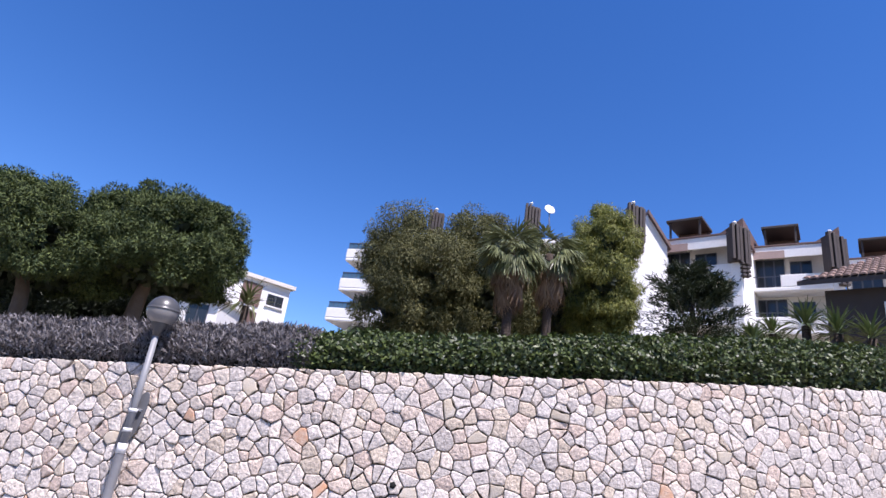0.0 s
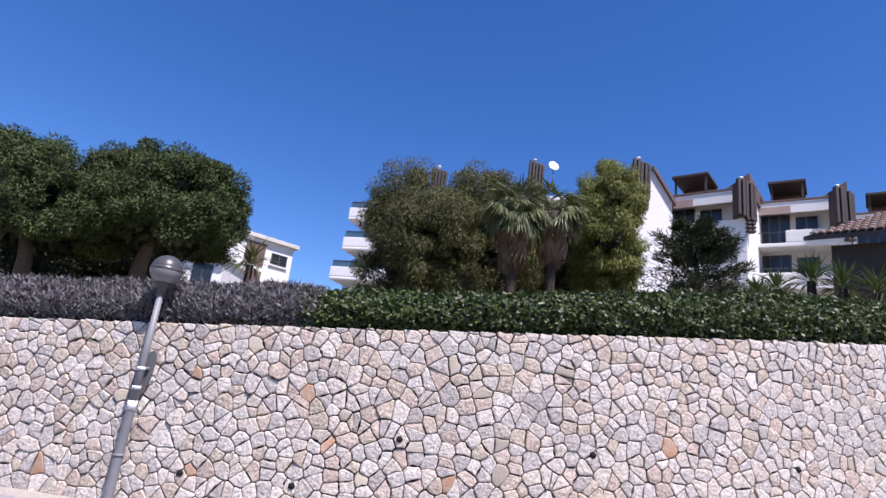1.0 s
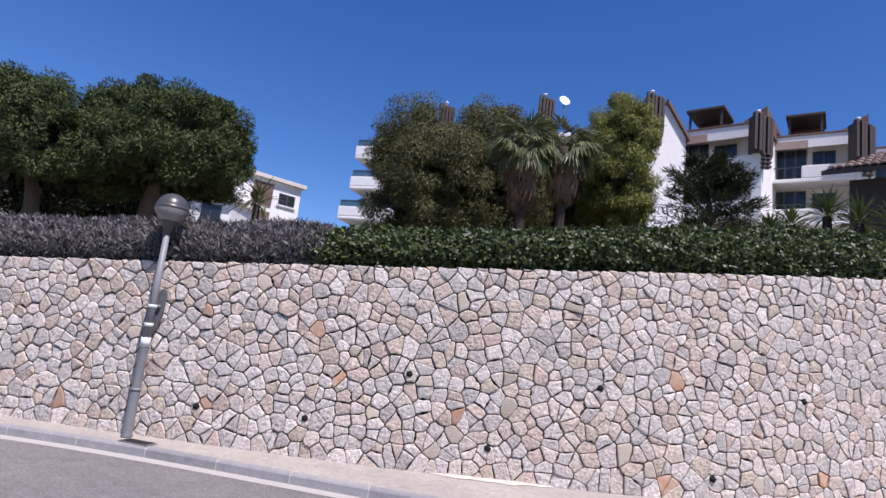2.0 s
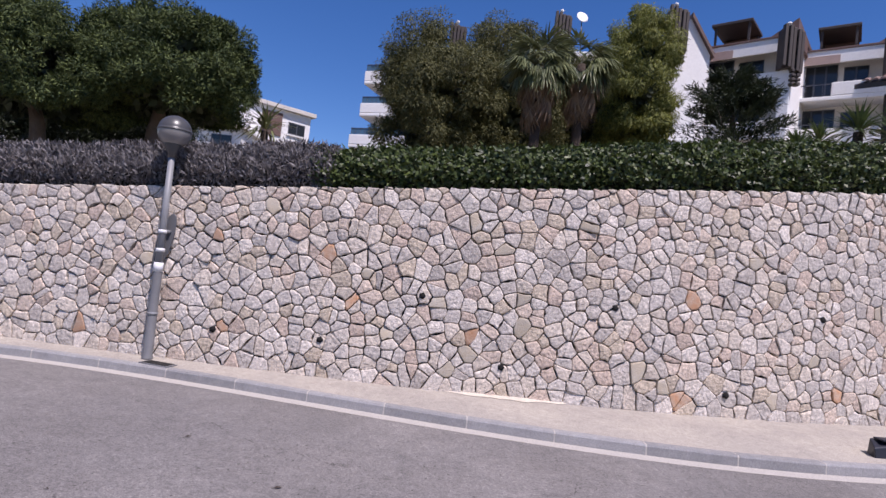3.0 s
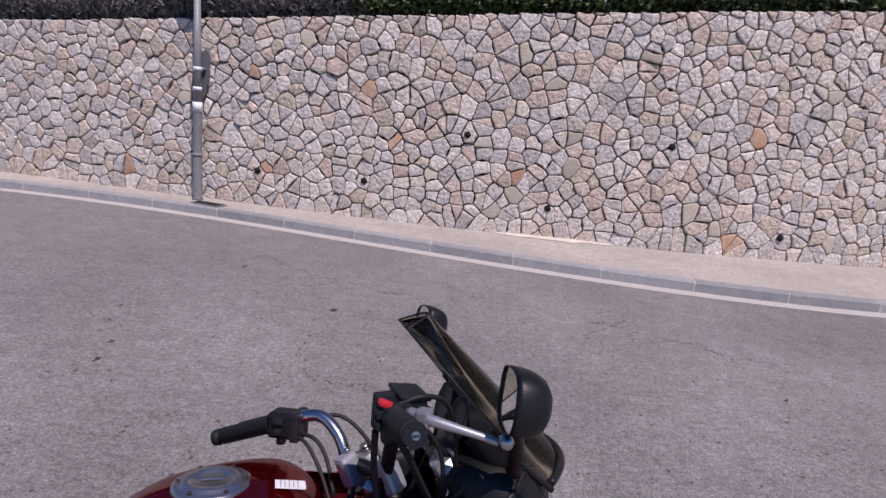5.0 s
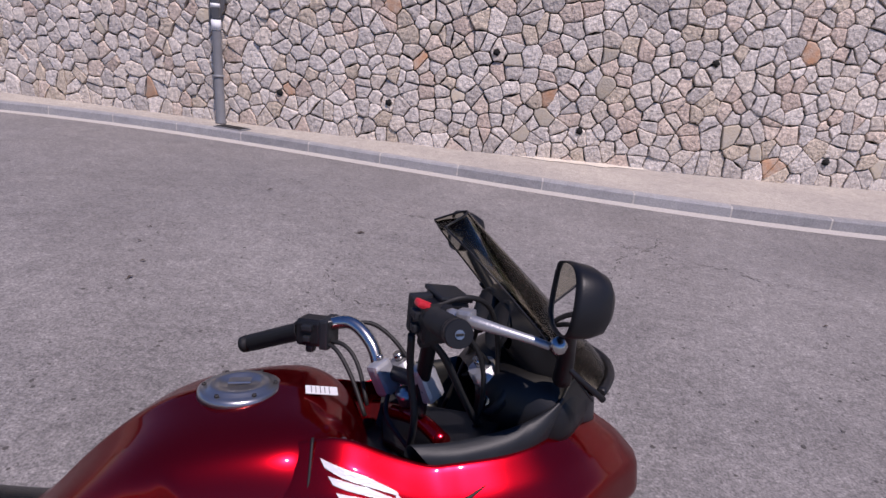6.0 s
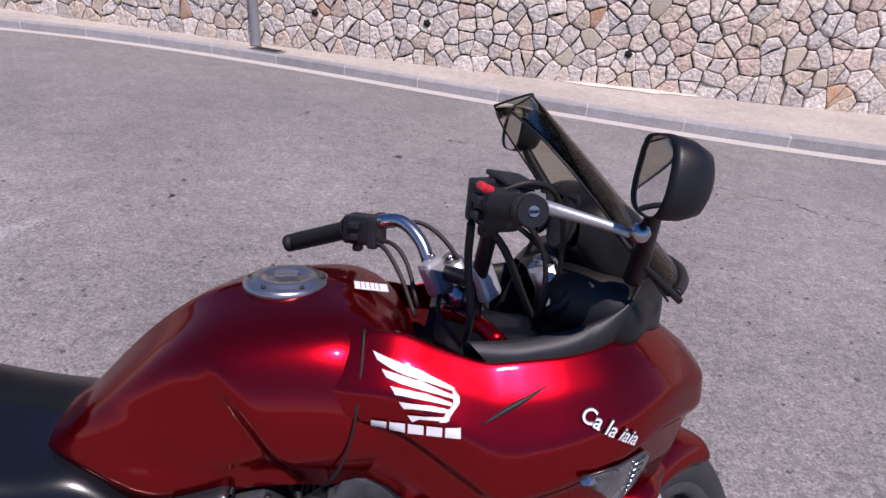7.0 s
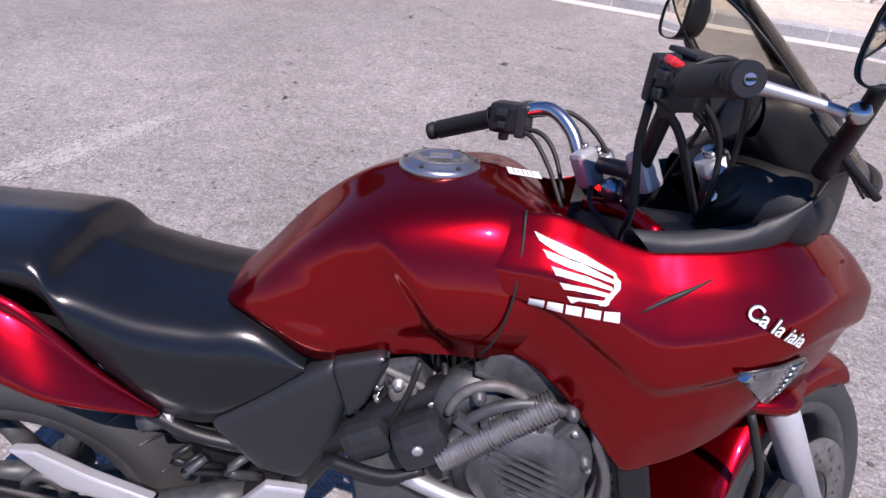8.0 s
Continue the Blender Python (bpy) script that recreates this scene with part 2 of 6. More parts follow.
def grid_mesh(name, rows, mat, smooth=True, close=False):
    """A skin over rows of points."""
    w = len(rows[0])
    verts = [q for row in rows for q in row]
    faces = []
    for i in range(len(rows) - 1):
        for k in range(w if close else w - 1):
            a, b = i * w + k, i * w + (k + 1) % w
            faces.append((a, b, b + w, a + w))
    return mesh_of(name, verts, faces, mat, smooth)


def add_mod(ob, thick=0.0, level=0, offset=-1.0, bevel=0.0):
    if thick:
        s = ob.modifiers.new("thickness", "SOLIDIFY")
        s.thickness, s.offset = thick, offset
    if bevel:
        v = ob.modifiers.new("edges", "BEVEL")
        v.width, v.segments = bevel, 2
    if level:
        s = ob.modifiers.new("smooth", "SUBSURF")
        s.levels = s.render_levels = level
    return ob


def leaf_mesh(name, pos, way, nor, length, width, mat, bend=0.15):
    """Many leaves: a folded lozenge at each place, pointing along way."""
    n = len(pos)
    way = way / np.linalg.norm(way, axis=1, keepdims=True)
    side = np.cross(way, nor)
    side /= np.linalg.norm(side, axis=1, keepdims=True) + 1e-9
    up = np.cross(side, way)
    length, width = np.broadcast_to(length, (n,))[:, None], np.broadcast_to(width, (n,))[:, None]
    v = np.empty((n, 4, 3))
    v[:, 0] = pos
    v[:, 1] = pos + way * length * 0.45 + side * width * 0.5
    v[:, 2] = pos + way * length - up * length * bend
    v[:, 3] = pos + way * length * 0.45 - side * width * 0.5
    me = bpy.data.meshes.new(name)
    me.vertices.add(n * 4)
    me.vertices.foreach_set("co", v.ravel())
    me.loops.add(n * 4)
    me.loops.foreach_set("vertex_index", np.arange(n * 4))
    me.polygons.add(n)
    me.polygons.foreach_set("loop_start", np.arange(n) * 4)
    me.materials.append(mat)
    me.update()
    return me


rng = np.random.default_rng(7)
EYE = Vector((-0.2, -0.35, 1.97))


def polar(az, el, depth):
    """A place seen from the road: degrees to the right of +y, degrees up, metres along y."""
    r = depth / math.cos(radians(az))
    return EYE + Vector((depth * math.tan(radians(az)), depth, r * math.tan(radians(el))))


# ---- road, kerb, pavement, terrace ----
def bend(x, a, b, c, d):
    """A cubic line in plan, straight on past its ends."""
    k = max(-9.0, min(6.0, x))
    return a + b * k + c * k * k + d * k ** 3 + (b + 2 * c * k + 3 * d * k * k) * (x - k)


def wall_y(x):
    return bend(x, 7.637, 0.0, 0.01546, 0.00079)


def kerb_y(x):
    return bend(x, 6.468, -0.1864, 0.01496, 0.00294)


def wall_top(x):
    return bend(x, 2.953, 0.0978, 0.002, 0.0)


XS = [-18 + 0.5 * i for i in range(73)]


def ribbon(name, lo, hi, zlo, zhi, mat):
    rows = [[(x, lo(x), zlo(x) if callable(zlo) else zlo), (x, hi(x), zhi(x) if callable(zhi) else zhi)] for x in XS]
    return new(name, grid_mesh(name, rows, mat, False))


ground = tagged(new("ground", grid_mesh("ground", [[(x, y, -0.03) for x in (-900, -60, -20, 0, 20, 60, 900)] for y in (-900, -60, -20, 0, 10, 40, 900)], M_SOIL, False)),
                "dry brown soil stretching away under the street", "ground", kind="structure")
road = tagged(ribbon("road", lambda x: -14.0, lambda x: kerb_y(x) - 0.17, 0.0, 0.0, M_ASPHALT), "grey sun-bleached asphalt with fine cracks", "road", kind="structure")
gutter = tagged(ribbon("trim", lambda x: kerb_y(x) - 0.17, lambda x: kerb_y(x) + 0.002, 0.002, 0.006, M_GUTTER), "pale concrete gutter strip along the kerb", "gutter", kind="structure")
pavement = tagged(ribbon("pavement", lambda x: kerb_y(x) + 0.13, lambda x: wall_y(x) + 0.1, 0.118, 0.135, M_PAVE), "narrow sandy concrete pavement below the wall", "pavement", kind="structure")
terrace = thing("hillside", "dry soil slope behind the stone wall", "hillside", kind="structure")
part("soil", grid_mesh("soil", [[(x, wall_y(x) + 0.3, wall_top(x) - 0.12) for x in XS]]
                       + [[(x * (1 + k * 0.6), 8 + k * 8, wall_top(x) + 0.3 + k * 0.45) for x in XS] for k in range(1, 8)]
                       + [[(x * 40, 900, 30) for x in XS]], M_SOIL), terrace)


# ---- stone retaining wall ----
def clip(poly, p, q):
    """Keeps the side of poly that is nearer to p than to q."""
    mx, my, dx, dy = (p[0] + q[0]) / 2, (p[1] + q[1]) / 2, q[0] - p[0], q[1] - p[1]
    out = []
    for i, a in enumerate(poly):
        b = poly[(i + 1) % len(poly)]
        da, db = (a[0] - mx) * dx + (a[1] - my) * dy, (b[0] - mx) * dx + (b[1] - my) * dy
        if da <= 0:
            out.append(a)
        if da * db < 0:
            t = da / (da - db)
            out.append((a[0] + (b[0] - a[0]) * t, a[1] + (b[1] - a[1]) * t))
    return out


WEEP = [(2.27, 1.52), (5.46, 1.65), (0.77, 0.55), (4.0, 0.45), (-0.41, 1.41), (-3.3, 0.62), (-1.76, 0.65)]
ORANGE = [(-1.78, 1.9), (-1.37, 1.3), (-3.14, 0.67), (3.45, 1.77), (3.49, 0.36), (3.2, 0.42), (-3.4, 1.9), (0.25, 0.95), (5.9, 0.55), (-5.4, 0.5)]
TAN = [(1.01, 1.55), (0.3, 2.45), (-0.2, 1.35), (3.0, 0.45), (2.7, 0.6), (0.65, 2.1), (-1.2, 1.7), (0.3, 0.75), (1.9, 2.6), (4.4, 2.4), (-2.6, 2.5), (-4.4, 1.6),
       (5.4, 1.1), (0.95, 1.0), (-0.9, 0.8), (2.4, 2.75), (4.7, 0.5), (-6.0, 1.2), (6.4, 1.9), (0.1, 0.35)]
wall = thing("wall_north", "tall dry-laid retaining wall of pale irregular limestone", "wall", kind="structure")
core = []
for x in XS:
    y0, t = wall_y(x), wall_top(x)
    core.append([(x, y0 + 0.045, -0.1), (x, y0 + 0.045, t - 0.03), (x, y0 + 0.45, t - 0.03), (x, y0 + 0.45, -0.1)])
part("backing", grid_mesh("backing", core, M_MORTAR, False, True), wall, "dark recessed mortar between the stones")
seeds, x = [], -17.0
row, z = 0, 0.12
while z < 3.6:
    x = -17.0 + rng.uniform(0, 0.3)
    while x < 16.5:
        w = (0.196 if x > -1.5 else 0.178) * rng.uniform(0.5, 1.55)
        if rng.uniform() > 0.1:
            seeds.append((x + w / 2 + rng.normal(0, 0.025), z + 0.1 + rng.normal(0, 0.06)))
        x += w
    z += 0.16
seeds = np.array([s for s in seeds if s[1] < wall_top(s[0]) + 0.12])


def stone(poly, seed, detail):
    """One rough-faced block: a rounded outline and a broken, bulging face."""
    r = np.random.default_rng(seed)
    cx, cz = sum(p[0] for p in poly) / len(poly), sum(p[1] for p in poly) / len(poly)
    ring = []
    for i, a in enumerate(poly):
        b, c = poly[(i + 1) % len(poly)], poly[i - 1]
        for q in (c, b):
            d = math.hypot(q[0] - a[0], q[1] - a[1])
            f = min(0.25, 0.009 / (d + 1e-6))
            ring.append((a[0] + (q[0] - a[0]) * f, a[1] + (q[1] - a[1]) * f))
        if detail and math.hypot(b[0] - a[0], b[1] - a[1]) > 0.11:
            ring.append(((a[0] + b[0]) / 2 + r.normal(0, 0.009), (a[1] + b[1]) / 2 + r.normal(0, 0.009)))
    ring.sort(key=lambda p: math.atan2(p[1] - cz, p[0] - cx))
    size = math.sqrt(max(0.004, abs(sum(ring[i][0] * ring[i - 1][1] - ring[i - 1][0] * ring[i][1] for i in range(len(ring)))) / 2))
    gap, proud = 0.0035 + r.uniform(0, 0.006), 0.02 + r.uniform(0, 0.018)
    tx, tz = r.normal(0, 0.05), r.normal(0, 0.05)
    verts, faces, n = [], [], len(ring)
    levels = ((0.0, 0.06), (0.0, -0.62), (0.005, -0.93), (0.022, -1.0))
    for inset, out in levels:
        k = max(0.25, 1 - (gap + inset) / (size * 0.56))
        for px, pz in ring:
            sx, sz = cx + (px - cx) * k, cz + (pz - cz) * k
            y = out if out > 0 else out * proud + (sx - cx) * tx + (sz - cz) * tz + (0.006 * noise.noise(Vector((sx * 8, sz * 8, seed * 0.37))) if out < -0.5 else 0)
            verts.append((sx, wall_y(sx) + y, max(0.1, sz)))
    verts.append((cx, wall_y(cx) - proud * 1.02 + 0.006 * noise.noise(Vector((cx * 8, cz * 8, seed * 0.37))), cz))
    for lv in range(len(levels) - 1):
        o = lv * n
        faces += [(o + k, o + (k + 1) % n, o + n + (k + 1) % n, o + n + k) for k in range(n)]
    o = (len(levels) - 1) * n
    faces += [(o + k, o + (k + 1) % n, len(verts) - 1) for k in range(n)]
    return verts, faces


def soften(me):
    """Rounds the shading of the broken faces, not of the joints."""
    me.polygons.foreach_set("use_smooth", [p.normal.y < -0.86 for p in me.polygons])
    return me


cells = []
for i, s in enumerate(seeds):
    d2 = ((seeds - s) ** 2).sum(1)
    near = np.argsort(d2)[1:16]
    t = wall_top(s[0])
    poly = [(s[0] - 0.4, 0.1), (s[0] + 0.4, 0.1), (s[0] + 0.4, t), (s[0] - 0.4, t)]
    for j in near:
        if len(poly) > 2:
            poly = clip(poly, s, seeds[j])
    if len(poly) < 3:
        continue
    c = (sum(p[0] for p in poly) / len(poly), sum(p[1] for p in poly) / len(poly))
    cells.append((poly, c, i))


def nearest_cells(places):
    return {min(range(len(cells)), key=lambda k: (cells[k][1][0] - p[0]) ** 2 + (cells[k][1][1] - p[1]) ** 2) for p in places}


orange, tan = nearest_cells(ORANGE), nearest_cells(TAN)
jv, jf, singles = [], [], 0
for k, (poly, c, i) in enumerate(cells):
    if -1.9 < c[0] < 4.6 and 0.0 < c[1] < 2.35 and singles < 300:
        singles += 1
        v, f = stone(poly, i, True)
        me = mesh_of("stone", v, f, M_STONE_ORANGE if k in orange else M_STONE_TAN if k in tan else M_STONE)
        part("stone", soften(me), wall)
    elif k in orange or k in tan:
        v, f = stone(poly, i, True)
        part("stone", soften(mesh_of("stone", v, f, M_STONE_ORANGE if k in orange else M_STONE_TAN)), wall)
    else:
        v, f = stone(poly, i, abs(c[0]) < 9)
        o = len(jv)
        jv += v
        jf += [tuple(a + o for a in q) for q in f]
tagged(part("stonework", soften(mesh_of("stonework", jv, jf, M_STONE_JOINED)), wall, "pale limestone rubble blocks"), kind="stuff")
# closed discs, black so that their colour gives the depth of a hole
for hx, hz in WEEP:
    part("weep_hole", lathe("weep_hole", [(0.001, 0.03), (0.05, 0.03), (0.05, -0.043), (0.001, -0.043)], M_HOLE_DARK, 5, "Y"), wall,
         "small black disc standing for the dark of a drain hole", pose(hx, wall_y(hx) - 0.004, hz))

# kerb stones, one metre each, on a pale mortar bed
kerb = thing("kerb", "grey concrete kerb of metre-long stones", "kerb", kind="structure")
kx = -17.35
while kx < 16:
    x1 = kx
    while math.hypot(x1 - kx, kerb_y(x1) - kerb_y(kx)) < 1.0:
        x1 += 0.01
    rows = []
    for f in (0.009, 0.5, 0.991):
        x = kx + (x1 - kx) * f
        y = kerb_y(kx) + (kerb_y(x1) - kerb_y(kx)) * f
        rows.append([(x, y, -0.05), (x, y + 0.008, 0.1), (x, y + 0.022, 0.12), (x, y + 0.13, 0.122), (x, y + 0.13, -0.05)])
    ends = [tuple(range(5))[::-1], tuple(range(10, 15))]
    skin = [(i * 5 + k, i * 5 + (k + 1) % 5, i * 5 + 5 + (k + 1) % 5, i * 5 + 5 + k) for i in range(2) for k in range(5)]
    me = mesh_of("kerb_stone", [q for r in rows for q in r], skin + ends, M_KERB)
    part("kerb_stone", me, kerb)
    joint = []
    for dx in (-0.02, 0.02):
        y = kerb_y(x1) + (kerb_y(x1) - kerb_y(kx)) / (x1 - kx) * dx
        joint.append([(x1 + dx, y + 0.003, -0.05), (x1 + dx, y + 0.011, 0.1), (x1 + dx, y + 0.025, 0.1175), (x1 + dx, y + 0.128, 0.1195), (x1 + dx, y + 0.128, -0.05)])
    part("mortar_joint", grid_mesh("mortar_joint", joint, M_GUTTER, False, True), kerb)
    kx = x1


# ---- hedges on the wall ----
def hedge(name, x0, x1, height, mat, n, length, width, label, upward):
    px = rng.uniform(x0, x1, n)
    lump = np.array([noise.noise(Vector((a * 1.3, 3.1, 0))) * 0.5 + noise.noise(Vector((a * 5, 9.1, 0))) * 0.25 for a in px])
    h = height(px) * (1 + 0.14 * lump)
    front = rng.uniform(0, 1, n)
    v = rng.uniform(0, 1, n) ** 0.8
    top = rng.uniform(0, 1, n) < 0.3
    wy = np.array([wall_y(a) for a in px])
    wt = np.array([wall_top(a) for a in px])
    bulge = 0.16 * np.sin(np.clip(v, 0, 1) * math.pi) + 0.07 * np.array([noise.noise(Vector((a * 3, b * 6, 1))) for a, b in zip(px, v)])
    py = np.where(top, wy + 0.1 + front * 0.75, wy + 0.16 - bulge - rng.uniform(-0.1, 0.05, n))
    pz = np.where(top, wt + h * (1 + rng.normal(0, 0.035, n)), wt - 0.03 + v * h)
    pos = np.stack([px, py, pz], 1)
    way = rng.normal(0, 1, (n, 3)) * np.array([1, 0.6, 0.7]) + np.array([0, -0.5, upward])
    nor = rng.normal(0, 0.55, (n, 3)) + np.where(top[:, None], np.array([0, -0.2, 1.0]), np.array([0, -1.0, 0.45]))
    ob = new(name, leaf_mesh(name, pos, way, nor, length * rng.uniform(0.7, 1.3, n), width * rng.uniform(0.7, 1.3, n), mat))
    return tagged(ob, label, "hedge", kind="stuff")


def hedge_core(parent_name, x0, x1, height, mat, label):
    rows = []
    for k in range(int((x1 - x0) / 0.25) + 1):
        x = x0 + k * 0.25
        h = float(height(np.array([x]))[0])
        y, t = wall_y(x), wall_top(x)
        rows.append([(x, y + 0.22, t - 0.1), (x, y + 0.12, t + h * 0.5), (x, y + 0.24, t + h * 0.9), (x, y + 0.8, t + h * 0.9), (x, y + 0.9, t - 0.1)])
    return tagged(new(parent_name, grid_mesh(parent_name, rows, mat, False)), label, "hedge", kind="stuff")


# near-black core sheet behind the leaves: the hedge's inner shade, put into colour
M_HEDGE_SHADE = material("hedge_inner_shade", (0.02, 0.022, 0.014), 0.95, scale=20, vary=(0.03, 0.025, 0.018))
h_left = lambda x: 0.62 + 0.004 * x + 0 * x
h_right = lambda x: 0.58 + 0.035 * np.clip(x, 0, 5)
hedge("grey_shrub_hedge", -17, -1.85, h_left, L_LAVENDER, 42000, 0.1, 0.022, "grey-violet woody shrub hedge on top of the wall", 1.3)
hedge_core("shrub_branches", -17, -1.9, h_left, M_HEDGE_SHADE, "dark sheet inside the grey shrubs, coloured as their inner shade")
hedge("green_hedge", -2.15, 16, h_right, L_HEDGE, 36000, 0.075, 0.045, "dense dark green glossy-leaved hedge on top of the wall", 0.15)
hedge_core("hedge_branches", -1.9, 16, h_right, M_HEDGE_SHADE, "dark sheet inside the green hedge, coloured as its inner shade")


# ---- trees ----
def clumps(centres, radii, per, squash=0.8):
    """Points and outward ways in the outer shells of many clumps."""
    d = rng.normal(0, 1, (len(centres), per, 3))
    d /= np.linalg.norm(d, axis=2, keepdims=True)
    r = radii[:, None, None] * rng.uniform(0.0, 1.0, (len(centres), per, 1)) ** 0.25
    pos = centres[:, None, :] + d * r * np.array([1, 1, squash])
    return pos.reshape(-1, 3), d.reshape(-1, 3)


def limb(a, b, r0, r1, sag=0.2):
    a, b = Vector(a), Vector(b)
    mid = a.lerp(b, 0.5) + Vector((random.uniform(-sag, sag), random.uniform(-sag, sag), random.uniform(0, sag)))
    return tube("limb", [a, mid, b], (r0, r1), M_BARK, 7, 4)


def tree(name, label, base, crown_at, crown_r, mat, n_clumps, clump_r, per, length, width, droop=0.0, flat=0.6, umbrella=False, trunk_r=0.22, nor_up=0.5):
    t = thing(name, label, "tree", Matrix.Translation(base))
    b, c = Vector(base), Vector(crown_at)
    c0 = c - b
    trunk = part("trunk", tube("trunk", [(0, 0, -0.4), (c0.x * 0.15, c0.y * 0.1, c0.z * 0.35), (c0.x * 0.6, c0.y * 0.6, c0.z * 0.8)], (trunk_r, trunk_r * 0.8, trunk_r * 0.55), M_BARK, 10, 6), t)
    cs = []
    while len(cs) < n_clumps:
        d = rng.normal(0, 1, 3)
        d /= np.linalg.norm(d)
        if umbrella and d[2] < -0.5:
            continue
        k = rng.uniform(0.8, 1.0) if umbrella else rng.uniform(0.62, 1.0)
        wob = 1 + 0.16 * noise.noise(Vector(d) * 2.2 + c)
        cs.append(d * np.array(crown_r) * k * wob)
    cs = np.array(cs)
    for k in range(9):
        e = cs[int(k * len(cs) / 9)] * 0.8
        part("limb", limb((c0.x * 0.5, c0.y * 0.5, c0.z * 0.62 + random.uniform(-0.3, 0.5)), (c0.x + e[0], c0.y + e[1], c0.z + e[2]), trunk_r * 0.35, 0.03, 0.4), t)
    pos, out = clumps(cs, clump_r * rng.uniform(0.65, 1.3, len(cs)), per)
    way = out * 0.7 + rng.normal(0, 0.5, out.shape) + np.array([0, 0, -droop])
    nor = out + rng.normal(0, 0.35, out.shape) + np.array([0, 0, nor_up])
    n = len(pos)
    part("crown", leaf_mesh("crown", pos + np.array(c0), way, nor, length * rng.uniform(0.7, 1.3, n), width * rng.uniform(0.7, 1.3, n), mat), t)
    # big dark leaves fill the crown and paint its inner shade
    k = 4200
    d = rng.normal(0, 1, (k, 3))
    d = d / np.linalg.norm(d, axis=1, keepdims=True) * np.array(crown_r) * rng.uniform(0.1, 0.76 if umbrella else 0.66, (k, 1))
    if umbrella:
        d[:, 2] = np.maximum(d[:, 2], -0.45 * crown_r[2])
    part("inner_foliage", leaf_mesh("inner_foliage", d + np.array(c0), rng.normal(0, 1, (k, 3)), rng.normal(0, 1, (k, 3)), 0.34, 0.2, L_CONIFER_AND_SHADE), t, "large inner leaves coloured dark as crown shade")
    return t


def at_ground(az, depth):
    p = polar(az, 0, depth)
    k = (p.y - 8) / 8
    return Vector((p.x, p.y, 3.2 + 0.3 + k * 0.45))


tree("stone_pine", "broad dark green umbrella pine behind the grey shrubs", at_ground(-36.7, 14), polar(-38.8, 11.3, 14), (2.95, 2.6, 1.75), L_PINE, 230, 0.36, 620, 0.11, 0.026, umbrella=True, trunk_r=0.2)
tree("stone_pine", "tall rounded umbrella pine with a dense dark crown", at_ground(-28.6, 15), polar(-27.6, 13.6, 15), (2.1, 2.2, 1.85), L_PINE, 220, 0.34, 620, 0.11, 0.026, umbrella=True, trunk_r=0.24)
# dark mass under the front pines: shade given by leaf colour
tree("stone_pine", "pine behind the other pines, its leaves coloured dark as shade", at_ground(-33.0, 18.5), polar(-34.5, 8.2, 18.5), (4.2, 1.6, 1.35), L_CONIFER_AND_SHADE, 150, 0.5, 420, 0.14, 0.035, trunk_r=0.2)
tree("olive_tree", "large brownish-olive feathery tree in front of the apartments", at_ground(-2.6, 20), polar(-2.6, 15.6, 20), (2.15, 2.4, 2.9), L_OLIVE, 190, 0.5, 520, 0.13, 0.03, droop=0.5)
tree("olive_tree", "dense olive-green feathery tree beside the palms", at_ground(4.6, 21), polar(3.9, 16.4, 21), (2.5, 2.2, 3.1), L_OLIVE, 190, 0.5, 520, 0.13, 0.03, droop=0.5)
tree("pepper_tree", "yellow-green weeping tree beside the white gable", at_ground(17.2, 20), polar(17.2, 18.4, 20), (1.2, 1.6, 3.2), L_WILLOW, 190, 0.4, 420, 0.15, 0.026, droop=0.9)
tree("olive_tree", "shaded olive-green tree between the palms and the weeping tree", at_ground(12.5, 23), polar(12.2, 14.6, 23), (2.5, 2.0, 3.1), L_OLIVE, 140, 0.55, 420, 0.14, 0.032, droop=0.5)


def fan_palm(az, el_top, depth, label):
    base, top = at_ground(az, depth), polar(az, el_top, depth)
    h = top.z - base.z - 0.7
    t = thing("fan_palm", label, "palm tree", Matrix.Translation(base))
    part("trunk", tube("trunk", [(0, 0, -0.3), (0.05, 0, h * 0.5), (0, 0, h)], (0.19, 0.15, 0.13), M_PALM_BARK, 12, 6), t)

    def fan(name, n, mat, lo, hi, reach, drop):
        pos, way, nor, ln = [], [], [], []
        for i in range(n):
            a, e = rng.uniform(0, 2 * math.pi), radians(rng.uniform(lo, hi))
            d = np.array([math.cos(a) * math.cos(e), math.sin(a) * math.cos(e), math.sin(e)])
            s = np.cross(d, (0, 0, 1.0))
            s /= np.linalg.norm(s) + 1e-6
            u = np.cross(s, d)
            hub = np.array([0, 0, h]) + d * reach * rng.uniform(0.75, 1.1)
            for q in np.linspace(-1.25, 1.25, 17):
                w = d * math.cos(q) + s * math.sin(q) + u * 0.12
                pos.append(hub)
                way.append(w + np.array([0, 0, -drop - 0.25 * abs(q)]))
                nor.append(u + rng.normal(0, 0.15, 3))
                ln.append(rng.uniform(0.6, 0.95))
        part(name, leaf_mesh(name, np.array(pos), np.array(way), np.array(nor), np.array(ln), 0.055, mat, 0.25), t)

    fan("fronds", 58, L_PALM, -40, 66, 0.7, 0.55)
    fan("dry_fronds", 34, L_DRY, -75, -25, 0.6, 0.9)
    fan("dead_fronds", 40, L_DRY, -88, -62, 1.15, 1.3)
    return t


fan_palm(7.4, 21.9, 17, "fan palm with a skirt of dry brown fronds")
fan_palm(11.5, 22.2, 17.5, "fan palm with grey-green crown and brown hanging fronds")


